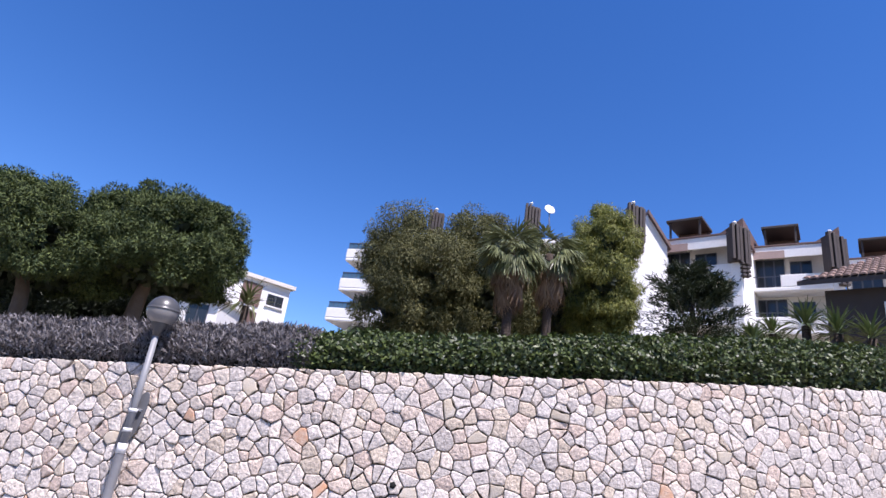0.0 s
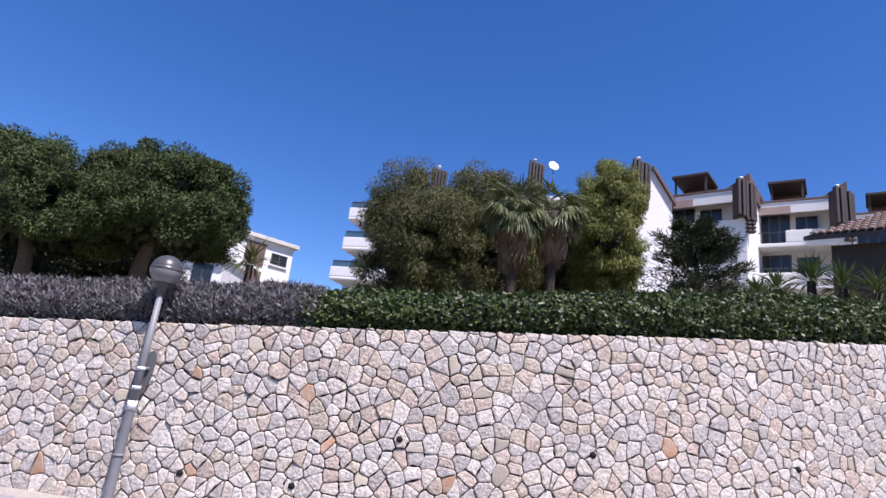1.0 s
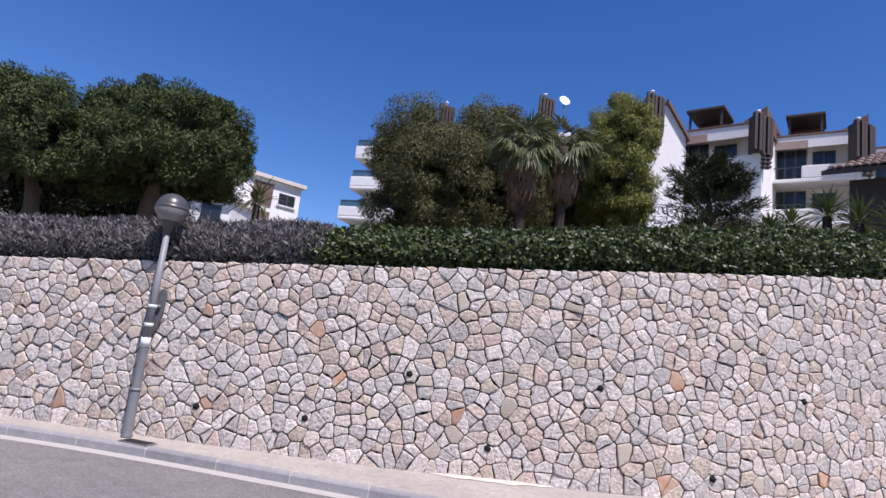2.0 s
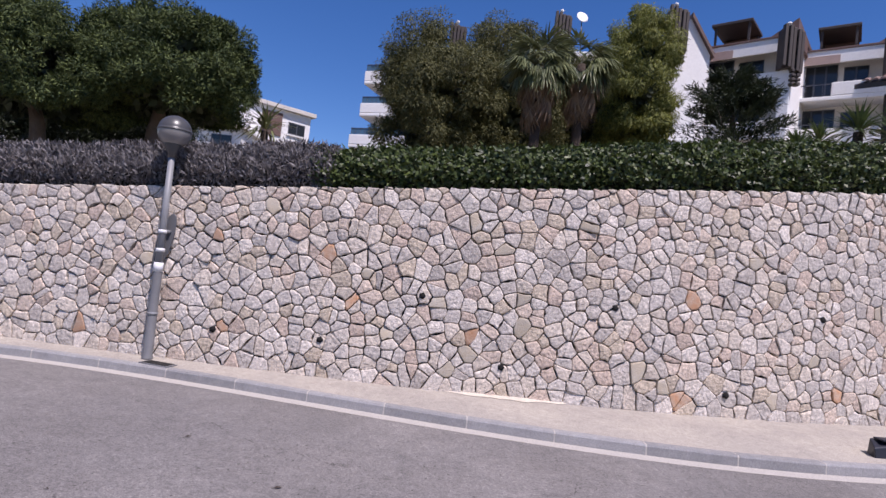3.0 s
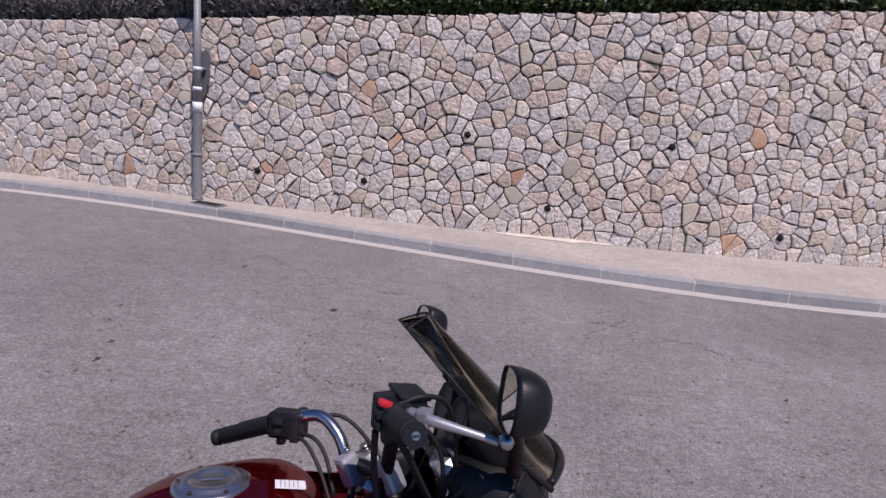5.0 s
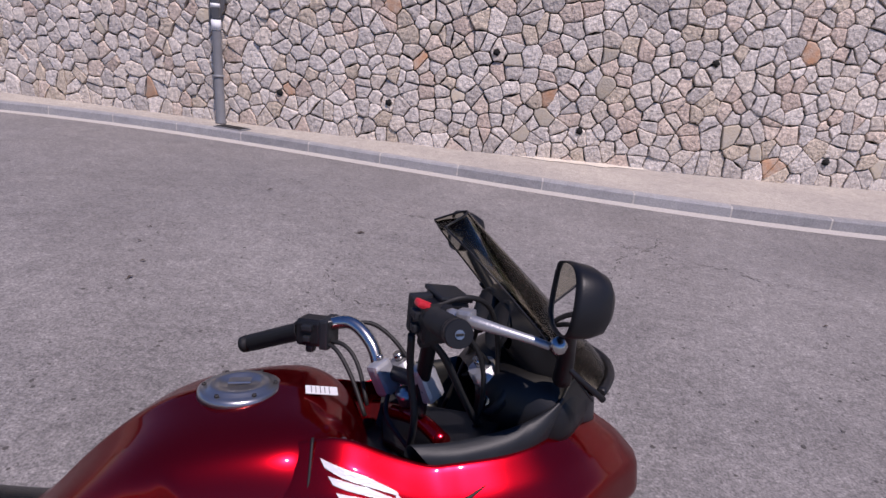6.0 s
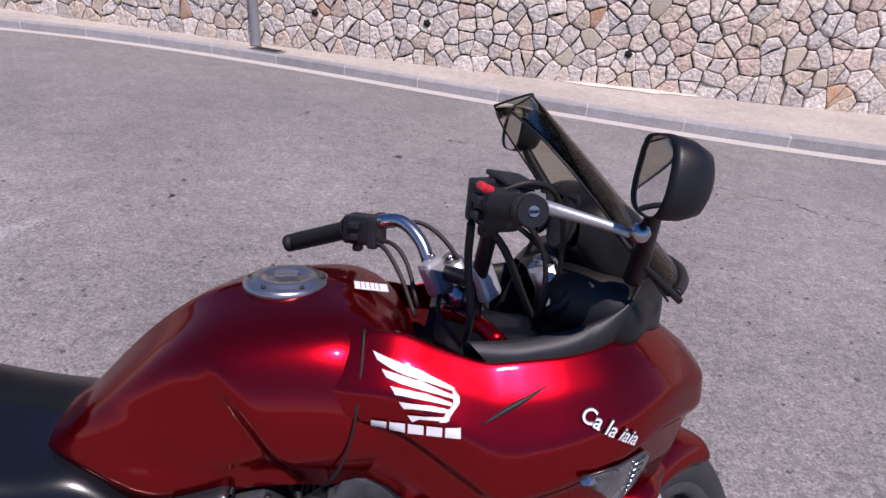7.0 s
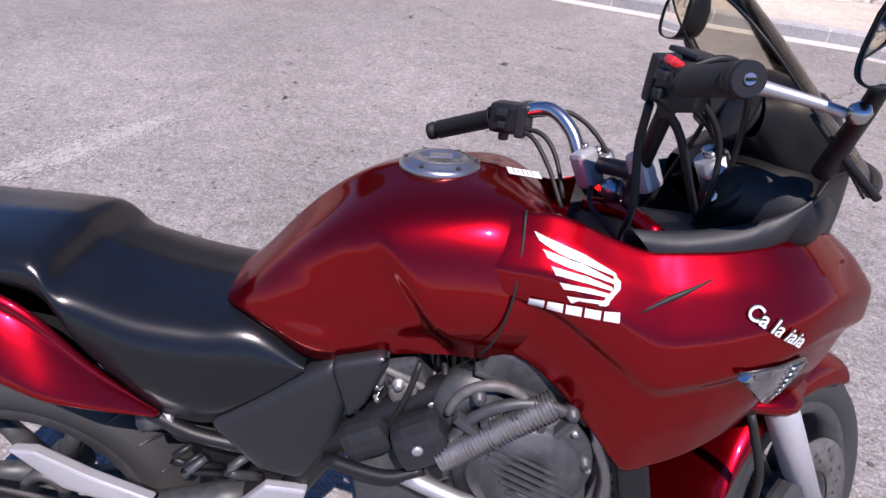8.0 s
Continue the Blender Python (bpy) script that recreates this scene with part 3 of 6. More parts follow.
def conifer(az, depth, el_top):
    base, top = at_ground(az, depth), polar(az, el_top, depth)
    h = top.z - base.z
    t = thing("conifer", "spreading dark conifer with drooping layered boughs", "tree", Matrix.Translation(base))
    part("trunk", tube("trunk", [(0, 0, -0.3), (0.1, 0, h * 0.5), (0, 0, h * 0.95)], (0.2, 0.12, 0.03), M_BARK, 8, 5), t)
    pos, way, nor = [], [], []
    for i in range(120):
        f = rng.uniform(0.12, 0.98)
        a = rng.uniform(0, 2 * math.pi)
        reach = (1 - f) ** 0.7 * 3.0 + 0.25
        d = np.array([math.cos(a), math.sin(a), rng.uniform(0.1, 0.5)])
        tip = np.array([0, 0, f * h]) + d * reach * rng.uniform(0.75, 1.1)
        for k in range(170):
            q = rng.uniform(0.25, 1.0)
            p = np.array([0, 0, f * h]) * (1 - q) + tip * q + rng.normal(0, 0.11, 3) * np.array([1, 1, 0.6])
            pos.append(p)
            way.append(d + rng.normal(0, 0.5, 3) + np.array([0, 0, 0.1]))
            nor.append(rng.normal(0, 0.5, 3) + np.array([0, 0, 1]))
        if i % 6 == 0:
            part("limb", tube("limb", [(0, 0, f * h), tuple(tip)], (0.04, 0.01), M_BARK, 5, 1), t)
    n = len(pos)
    part("crown", leaf_mesh("crown", np.array(pos), np.array(way), np.array(nor), 0.22 * rng.uniform(0.6, 1.3, n), 0.04, L_CONIFER_AND_SHADE), t)


conifer(25.4, 19, 19.3)


def rosette(name, label, category, at, n, length, width, mat, trunk_h=0.0, droop=0.25):
    t = thing(name, label, category, Matrix.Translation(at))
    if trunk_h:
        part("trunk", tube("trunk", [(0, 0, -0.4), (0.02, 0, trunk_h)], (0.12, 0.1), M_PALM_BARK, 9, 1), t)
    a, e = rng.uniform(0, 2 * math.pi, n), np.radians(rng.uniform(-10, 80, n))
    d = np.stack([np.cos(a) * np.cos(e), np.sin(a) * np.cos(e), np.sin(e)], 1)
    part("leaves", leaf_mesh("leaves", np.tile([0, 0, trunk_h], (n, 1)) + d * 0.05, d, np.tile([0.1, 0, 1.0], (n, 1)), length * rng.uniform(0.7, 1.1, n), width, mat, droop), t)


for az, el, dp, ln in ((34.9, 13.9, 13, 0.7), (37.2, 13.2, 12.5, 0.75), (32.3, 13.2, 14, 0.65), (39.5, 12.8, 12, 0.7), (30.8, 12.6, 13, 0.5)):
    p = polar(az, el, dp)
    g0 = at_ground(az, dp)
    rosette("yucca", "spiky green yucca behind the hedge", "yucca", (p.x, p.y, g0.z), 90, ln, 0.06, L_YUCCA, p.z - g0.z)
p = polar(-19.1, 10.6, 16)
g0 = at_ground(-19.1, 16)
rosette("young_palm", "small palm with arching pale green fronds", "palm tree", (p.x, p.y, g0.z), 70, 0.95, 0.07, L_PALM, p.z - g0.z, 0.45)


# ---- buildings ----
class Facade:
    """A front set up along a line in plan: u along it, v up, w out of it."""

    def __init__(self, owner, a, b):
        self.owner, self.a = owner, Vector((a[0], a[1], 0))
        d = Vector((b[0] - a[0], b[1] - a[1], 0))
        self.length = d.length
        self.u = d.normalized()
        self.w = Vector((self.u.y, -self.u.x, 0))

    def m(self, u, v, w):
        o = self.a + self.u * u + self.w * w
        return Matrix(((self.u.x, -self.w.x, 0, o.x), (self.u.y, -self.w.y, 0, o.y), (0, 0, 1, v), (0, 0, 0, 1)))

    def block(self, name, u0, u1, v0, v1, w0, w1, mat, label="", bevel=0.0, parent=None):
        me = box(name, (u1 - u0, abs(w1 - w0), v1 - v0), mat, bevel)
        ob = new(name, me)
        ob.parent = parent or self.owner
        ob.matrix_world = self.m((u0 + u1) / 2, (v0 + v1) / 2, (w0 + w1) / 2)
        return tagged(ob, label) if label else ob

    def window(self, u0, u1, v0, v1, w=0.0, bars=1):
        f = self.block("window", u0, u1, v0, v1, w - 0.02, w + 0.05, M_RAIL, "dark framed window")
        n = bars + 1
        for i in range(n):
            x0, x1 = u0 + (u1 - u0) * i / n + 0.05, u0 + (u1 - u0) * (i + 1) / n - 0.05
            q = new("pane", box("pane", (x1 - x0, 0.04, v1 - v0 - 0.12), M_PANE))
            q.parent = f
            q.matrix_parent_inverse = f.matrix_world.inverted()
            q.matrix_world = self.m((x0 + x1) / 2, (v0 + v1) / 2, w + 0.05)

    def rail(self, u0, u1, v, w, h=0.5):
        r = self.block("railing", u0, u1, v + h - 0.04, v + h, w - 0.03, w + 0.03, M_RAIL, "dark thin metal railing")
        for i in range(int((u1 - u0) / 0.35) + 1):
            x = u0 + (u1 - u0) * i / max(1, int((u1 - u0) / 0.35))
            q = new("baluster", box("baluster", (0.03, 0.03, h), M_RAIL))
            q.parent = r
            q.matrix_parent_inverse = r.matrix_world.inverted()
            q.matrix_world = self.m(x, v + h / 2, w)


def shell(owner, a, b, depth, z0, z1, mat=None):
    """Plain walls and a roof slab behind a front."""
    f = Facade(owner, a, b)
    f.block("wall", 0, f.length, z0, z1, -depth, 0, mat or M_WHITE, "smooth white rendered wall")
    return f


# left block behind the pines
left = thing("apartment_block", "white apartment block with brown shutters and a flat roof", "building")
pa, pb = polar(-22.0, 0, 41), polar(-15.3, 0, 45)
F = shell(left, pa, pb, 9, 4, 12.65)
L = F.length
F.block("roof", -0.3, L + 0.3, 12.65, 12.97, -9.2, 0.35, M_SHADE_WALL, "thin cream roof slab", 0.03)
for v in (10.75, 8.5, 6.3):
    F.block("shutter", L * 0.3, L * 0.58, v - 0.2, v + 1.6, 0.0, 0.08, M_SHUTTER, "brown louvred shutter")
    F.window(L * 0.68, L * 0.92, v + 0.2, v + 1.1, 0.03)
    F.block("sill", L * 0.66, L * 0.94, v + 0.06, v + 0.16, 0, 0.14, M_WHITE)
for u in (0.52, 0.66):
    F.block("chimney", L * u, L * u + 0.6, 12.97, 14.2 - u, -3, -2.4, M_WHITE, "white rendered chimney", 0.04)
low = thing("apartment_block", "low white house glimpsed through the pine trunks", "building")
F = shell(low, polar(-34, 0, 38), polar(-21.5, 0, 38), 8, 4, 9.7)
for i in range(4):
    F.window(0.8 + i * 2.6, 2.2 + i * 2.6, 7.6, 9.2, 0.03)
F.block("roof", -0.2, F.length + 0.2, 9.7, 9.95, -8, 0.5, M_WHITE, "white roof slab", 0.03)
side_house = thing("apartment_block", "distant white house at the end of the pines", "building")
F = shell(side_house, polar(-50, 0, 36), polar(-42.3, 0, 36), 8, 4, 9.3)
for i in range(3):
    F.window(1.0 + i * 3.2, 3.0 + i * 3.2, 6.8, 8.6, 0.03)
F.block("roof", -0.2, F.length + 0.2, 9.3, 9.6, -8, 0.6, M_WHITE, "white roof slab", 0.03)

# middle building with stepped round-ended balconies
middle = thing("apartment_block", "white terraced apartments with stepped balconies", "building")
ma, mb = polar(-8.0, 0, 42), polar(20.0, 0, 36)
# walls behind the balconies take the darker shade tone
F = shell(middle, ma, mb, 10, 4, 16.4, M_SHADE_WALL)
for i, (v, out) in enumerate(((14.85, 0.0), (12.45, 0.1), (10.1, 0.75), (7.7, 1.0))):
    F.block("balcony", -1.3 - out, 22, v - 0.25, v, -3, 1.5, M_WHITE, "white concrete balcony slab", 0.08)
    F.block("parapet", -1.3 - out, 22, v, v + 0.75, 1.3, 1.5, M_WHITE, "white balcony parapet", 0.05)
    F.block("parapet", -1.3 - out, -1.1 - out, v, v + 0.75, -3, 1.3, M_WHITE, "white balcony parapet", 0.05)
    F.rail(-1.2 - out, 1.8, v + 0.75, 1.4)
    F.block("glass_panel", -1.2 - out, 1.8, v + 0.78, v + 1.2, 1.38, 1.4, M_BLUE_GLASS, "blue tinted glass balustrade")
    # flat dark panel in place of the shade in the open recess
    F.block("recess", -0.06, -0.01, v + 0.05, v + 2.2, -2.8, -0.1, M_PANE, "dark panel that stands for the balcony's shaded recess")
    for k in range(7):
        F.window(-0.2 + k * 3.0, 2.5 + k * 3.0, v + 0.05, v + 2.25, 0.03)
F.block("roof", 1.2, 22, 16.4, 16.7, -10, 1.6, M_WHITE, "white roof slab", 0.05)


def chimney_stack(az, el, depth, owner):
    p = polar(az, el, depth)
    c = new("chimney", box("chimney", (1.0, 0.6, 2.2), M_BROWN, 0.02))
    c.parent = owner
    c.matrix_world = Matrix.Translation((p.x, p.y, p.z - 1.3))
    tagged(c, "tall dark brown slatted chimney stack")
    for i in range(5):
        q = new("flue", box("flue", (0.17, 0.3, 2.3), M_BROWN, 0.03))
        q.parent = c
        q.matrix_local = Matrix.Translation((-0.46 + i * 0.23, -0.32 - 0.08 * (i % 2), 0.12 - 0.09 * i))
    for i in range(8):
        q = new("bracket", box("bracket", (0.22, 0.35, 0.16), M_BROWN, 0.03))
        q.parent = c
        q.matrix_local = Matrix.Translation((0.1 + 0.26 * (i % 2), -0.3, -1.25 - 0.24 * (i // 2)))
    q = new("vent_cap", lathe("vent_cap", [(0.001, 0.12), (0.1, 0.1), (0.13, 0.0), (0.06, -0.02), (0.06, -0.3), (0.001, -0.3)], M_WHITE, 12))
    q.parent = c
    q.matrix_local = Matrix.Translation((-0.1, 0.0, 1.45))


chimney_stack(-1.4, 23.4, 37, middle)
chimney_stack(9.1, 25.0, 37, middle)
dish_at = polar(11.0, 24.75, 37)
dish = thing("satellite_dish", "white satellite dish on the roof", "satellite dish", Matrix.Translation(dish_at) @ pose(0, 0, 0, 70, 0, 15))
part("reflector", lathe("reflector", [(0.001, -0.12), (0.2, -0.1), (0.4, 0.0), (0.41, 0.02), (0.2, -0.07), (0.001, -0.09)], M_WHITE, 20), dish)
part("mast", tube("mast", [(0, 0, -0.1), (0, -2.2, -0.6)], 0.04, M_RAIL, 6, 1), dish)

# gable and terraced houses
gable = thing("apartment_block", "white gable wall with a brown sloping verge", "building")
g0, g1 = polar(19.3, 0, 33), polar(23.2, 0, 33)
F = Facade(gable, g0, g1)
L = F.length
zs = lambda u: 18.0 if u < L * 0.5 else 18.0 - (u - L * 0.5) * 1.6
gv = [F.m(u, v, w).translation for w in (0, -8) for u, v in ((0, 4), (L, 4), (L, zs(L)), (L * 0.5, 18.0), (0, 17.0))]
part("wall", mesh_of("wall", gv, [(0, 1, 2, 3, 4), (9, 8, 7, 6, 5), (0, 5, 6, 1), (1, 6, 7, 2), (2, 7, 8, 3), (3, 8, 9, 4), (4, 9, 5, 0)], M_WHITE), gable, "tall smooth white gable wall")
gr = [F.m(u, v + dv, w).translation for w in (0.25, -8) for u, v, dv in ((L * 0.5, 18.0, 0.02), (L * 1.06, zs(L * 1.06), 0.02), (L * 1.06, zs(L * 1.06), 0.3), (L * 0.5, 18.0, 0.3))]
part("verge", mesh_of("verge", gr, [(0, 1, 2, 3), (7, 6, 5, 4), (0, 4, 5, 1), (1, 5, 6, 2), (2, 6, 7, 3), (3, 7, 4, 0)], M_SHUTTER), gable, "brown tiled verge")
F.window(L * 0.1, L * 0.45, 6.0, 8.5, 0.03)
F.block("chimney", L * 0.55, L * 0.72, 17.0, 18.6, -2, -1.2, M_WHITE, "white chimney", 0.04)
chimney_stack(20.0, 25.3, 32.3, gable)


def terrace_house(label, az0, az1, depth, far, eave):
    t = thing("terraced_house", label, "building", group="terraced apartments")
    F = shell(t, polar(az0, 0, far), polar(az1, 0, depth), 9, 4, eave, M_WHITE)
    L = F.length
    F.block("roof", -0.15, L + 0.15, eave, eave + 0.14, -9, 1.0, M_SHUTTER, "thin brown tiled eave", 0.03)
    F.block("pier", L - 0.5, L + 0.05, 4, eave, 0, 1.55, M_WHITE, "white dividing pier", 0.04)
    for k, v in enumerate((eave - 2.9, eave - 5.6, eave - 8.3)):
        # back wall toned down to carry the balcony's shade
        F.block("recess", 0.15, L - 0.6, v + 0.02, v + 2.5, 0.004, 0.03, M_SHADE_WALL, "balcony back wall in a darker cream that stands for shade")
        F.block("balcony", 0, L - 0.5, v - 0.25, v, 0, 1.5, M_WHITE, "white balcony slab", 0.05)
        F.block("parapet", L * (0.36 if k == 0 else 0.0), L - 0.5, v, v + 0.8, 1.3, 1.5, M_WHITE, "white balcony parapet", 0.06)
        F.window(L * 0.05, L * 0.4, v + 0.1, v + 2.3, 0.05, 2)
        F.window(L * 0.46, L * 0.7, v + 0.3, v + 2.1, 0.05)
        F.rail(0.1, L * 0.36, v + (0.0 if k == 0 else 0.8), 1.4, 0.75 if k == 0 else 0.3)
    F.block("fascia", 0, L - 0.5, eave - 0.75, eave, 0.85, 0.95, M_WHITE, "white band under the eave")
    F.block("panel", L * 0.02, L * 0.42, eave - 0.8, eave - 0.3, 0.95, 0.98, M_PINK_WALL, "pinkish brown rendered panel")
    slope = [F.m(u, v, w).translation for w in (0.7, -6) for u, v in ((L * 0.74, eave + 0.15), (L + 0.1, eave + 0.15), (L + 0.1, eave + 1.1))]
    part("roof", mesh_of("roof", slope, [(0, 1, 2), (5, 4, 3), (0, 3, 4, 1), (1, 4, 5, 2), (2, 5, 3, 0)], M_SHUTTER), t, "brown tiled roof slope")
    # roof terrace pergola
    for u in (0.22, 0.56):
        for w in (0.9, -1.2):
            F.block("pergola_post", L * u - 0.06, L * u + 0.06, eave + 0.2, eave + 1.3, w - 0.06, w + 0.06, M_BROWN)
    F.block("pergola_roof", L * 0.18, L * 0.6, eave + 1.25, eave + 1.42, -1.5, 1.1, M_BROWN, "dark brown pergola roof", 0.03)
    F.block("pergola_back", L * 0.2, L * 0.58, eave + 0.2, eave + 1.25, -1.5, -1.3, M_SHUTTER, "brown boarded back of the pergola")
    return t


ha = terrace_house("white terraced apartment with brown pergola on its roof", 22.2, 30.2, 31.6, 35.0, 16.6)
hb = terrace_house("white terraced apartment with balcony and dark pergola", 30.5, 37.6, 31.7, 34.6, 16.9)
terrace_house("white terraced apartment at the end of the row", 37.9, 44.0, 31.7, 34.6, 17.0)
chimney_stack(29.6, 23.0, 30.6, ha)
chimney_stack(37.2, 21.6, 30.6, hb)

# tiled house beyond the hedge
villa = thing("house", "low dark brown villa with a clay tile roof", "house")
va, vb = polar(36.2, 0, 16), polar(51, 0, 12.5)
F = Facade(villa, va, vb)
L = F.length
e0, pitch = polar(35.6, 17.8, 15.6).z, 0.5
F.block("wall", 0.1, L, 3, e0 - 0.15, -3, 0, M_BROWN, "dark brown boarded wall")
F.block("wall", 1.5, L, 3, e0 - 0.62, 0.004, 0.1, M_WHITE, "white rendered wall")
F.window(2.3, 4.2, e0 - 2.3, e0 - 1.35, 0.12)
rv = [F.m(u, e0 + (0.7 - w) * pitch, w).translation for u, w in ((-0.5, 0.7), (L, 0.7), (L, -3.0), (1.6, -3.0))]
rl = [v - Vector((0, 0, 0.14)) for v in rv]
roof = part("roof", mesh_of("roof", rv + rl, [(0, 1, 2, 3), (7, 6, 5, 4), (0, 4, 5, 1), (1, 5, 6, 2), (2, 6, 7, 3), (3, 7, 4, 0)], M_BROWN), villa, "roof boarding")
tv, tf = [], []
for i in range(int((L + 0.5) / 0.2)):
    u = -0.45 + i * 0.2
    for j in range(9):
        w0, w1 = 0.74 - j * 0.42, 0.74 - j * 0.42 - 0.46
        if u < -0.5 + (0.7 - w1) * 0.56:
            continue
        o = len(tv)
        for w, lift in ((w0, 0.075), (w1, 0.03)):
            for k in range(6):
                a = math.pi * k / 5
                tv.append(F.m(u + 0.09 * math.cos(a), e0 + (0.7 - w) * pitch + lift + 0.06 * math.sin(a), w).translation)
        tf += [(o + k, o + k + 1, o + 7 + k, o + 6 + k) for k in range(5)] + [tuple(o + k for k in range(6))]
tagged(part("roof_tile", mesh_of("roof_tile", tv, tf, M_TILE), villa, "weathered pink-brown barrel tiles"), kind="stuff")

# ---- street lamp ----
lamp = thing("street_lamp", "grey street lamp with a dark globe standing on the pavement", "street lamp", Matrix.Translation((-4.13, 7.66, 0.125)))
part("pole", tube("pole", [(0, 0, 1.22), (0, 0, 2.85)], (0.052, 0.042), M_POST, 16, 1), lamp, "light grey painted pole")
# sleeve thicker and darker than the pole above it
part("pole_sleeve", lathe("pole_sleeve", [(0.001, 0), (0.075, 0), (0.075, 0.02), (0.064, 0.04), (0.06, 1.2), (0.054, 1.26), (0.001, 1.26)], M_POST_LOW, 16), lamp, "darker lower pole")
part("collar", lathe("collar", [(0.06, 0.62), (0.072, 0.625), (0.072, 0.65), (0.06, 0.655)], M_POST, 16), lamp)
part("neck", lathe("neck", [(0.001, 2.83), (0.05, 2.83), (0.06, 2.9), (0.12, 3.0), (0.125, 3.03), (0.001, 3.03)], M_GLOBE_TOP, 20), lamp, "black tapered neck")
c, r = 3.2, 0.225
prof = lambda a0, a1: [(max(0.001, r * math.cos(radians(a))), c + r * math.sin(radians(a))) for a in range(a0, a1 + 1, 6)]
part("bowl", lathe("bowl", prof(-54, 0), M_GLOBE_LOW, 28), lamp, "smoked translucent lower bowl")
part("dome", lathe("dome", [(r, c), (r + 0.008, c + 0.002), (r + 0.008, c + 0.02)] + prof(6, 90), M_GLOBE_TOP, 28), lamp, "dark upper dome")
for zz, hh, rr in ((1.22, 0.13, 0.061), (1.5, 0.05, 0.056), (1.76, 0.05, 0.055)):
    part("sticker", lathe("sticker", [(rr, zz), (rr + 0.003, zz), (rr + 0.003, zz + hh), (rr, zz + hh)], M_STICKER, 16), lamp, "white sticker band")
# thin dark oval plate, tilted, just behind the pole
sign = thing("oval_plate", "dark grey oval plate fixed behind the lamp post", "sign", pose(-4.135, 7.752, 1.77, 0, 13, 0))
plate_me = lathe("plate", [(0.001, -0.008), (0.4, -0.008), (0.42, -0.004), (0.42, 0.004), (0.4, 0.008), (0.001, 0.008)], M_OVAL_PLATE, 40, "Y")
for v in plate_me.vertices:
    v.co.x *= 0.26
part("plate", plate_me, sign, "dark oval plate")
for zz in (-0.16, 0.16):
    part("clamp", box("clamp", (0.05, 0.06, 0.03), M_POST, 0.004), sign, m=Matrix.Translation((0.03 * (1 if zz > 0 else -1), -0.03, zz)))
grate = thing("drain_grate", "small dark cast iron drain grate in the pavement", "drain grate", pose(-3.85, 7.42, 0.128, 0, 0, -14))
part("frame", box("frame", (0.46, 0.2, 0.012), M_POST_LOW, 0.003), grate)
for i in range(9):
    part("bar", box("bar", (0.03, 0.17, 0.01), M_IRON, 0.002), grate, m=Matrix.Translation((-0.18 + i * 0.045, 0, 0.008)))


# dark moulded block at the far kerb
M_NAVY = material("navy_plastic", (0.012, 0.013, 0.022), 0.5, vary=(0.018, 0.019, 0.03), scale=9, bump=0.1, bump_scale=200)
block = thing("kerb_block", "dark navy moulded plastic block standing in the gutter", "block", pose(5.22, 6.664, 0.0, 0, 0, 8))
bm = bmesh.new()
for px, py, pz in ((0.0, 0.0, 0.0), (0.6, 0.0, 0.0), (0.6, 0.22, 0.0), (0.06, 0.22, 0.0), (-0.03, 0.02, 0.236), (0.6, 0.02, 0.315), (0.6, 0.2, 0.315), (0.08, 0.2, 0.315)):
    bm.verts.new((px, py, pz))
bm.verts.ensure_lookup_table()
for q in ((0, 1, 2, 3), (4, 5, 6, 7), (0, 1, 5, 4), (1, 2, 6, 5), (2, 3, 7, 6), (3, 0, 4, 7)):
    bm.faces.new([bm.verts[k] for k in q])
bmesh.ops.recalc_face_normals(bm, faces=bm.faces)
bmesh.ops.bevel(bm, geom=bm.edges[:], offset=0.02, segments=3, affect="EDGES", profile=0.6)
part("body", bm_mesh("body", bm, M_NAVY), block)
part("cap", box("cap", (0.45, 0.14, 0.02), M_NAVY, 0.006), block, m=pose(0.33, 0.11, 0.323))


# ---- motorcycle ----
M_RED = material("candy_red_paint", (0.27, 0.002, 0.0062), 0.26, metal=0.92, edge=(0.34, 0.012, 0.017), vary=(0.24, 0.0018, 0.0055), scale=3, amount=0.3, fine=900, coat=0.42)
M_BLACK = material("black_plastic", (0.006, 0.006, 0.007), 0.45, spec=0.3, vary=(0.009, 0.009, 0.011), scale=12, bump=0.12, bump_scale=500)
M_GREY_PLASTIC = material("grey_black_plastic", (0.011, 0.012, 0.0145), 0.5, spec=0.3, vary=(0.015, 0.0165, 0.019), scale=9, bump=0.15, bump_scale=500)
M_SEAT = material("black_vinyl", (0.005, 0.0058, 0.0075), 0.25, spec=0.34, vary=(0.007, 0.008, 0.01), scale=10, bump=0.1, bump_scale=500)
M_RUBBER = material("black_rubber", (0.007, 0.007, 0.0075), 0.6, spec=0.35, vary=(0.013, 0.0125, 0.012), scale=14, bump=0.2, bump_scale=200)
M_TYRE = material("grey_tyre_rubber", (0.015, 0.015, 0.0155), 0.75, vary=(0.024, 0.023, 0.023), scale=14, bump=0.2, bump_scale=200)
M_STEEL = material("dull_steel", (0.34, 0.34, 0.35), 0.3, metal=0.9, vary=(0.26, 0.26, 0.27), scale=20)
M_CHROME = material("chrome", (0.45, 0.45, 0.45), 0.24, metal=1.0, vary=(0.36, 0.36, 0.36), scale=12)
M_ALU = material("cast_aluminium", (0.42, 0.42, 0.43), 0.42, metal=0.75, vary=(0.3, 0.3, 0.31), scale=30, bump=0.12, bump_scale=220)
M_SILVER = material("silver_paint", (0.42, 0.42, 0.44), 0.42, metal=0.5, vary=(0.32, 0.32, 0.34), scale=8)
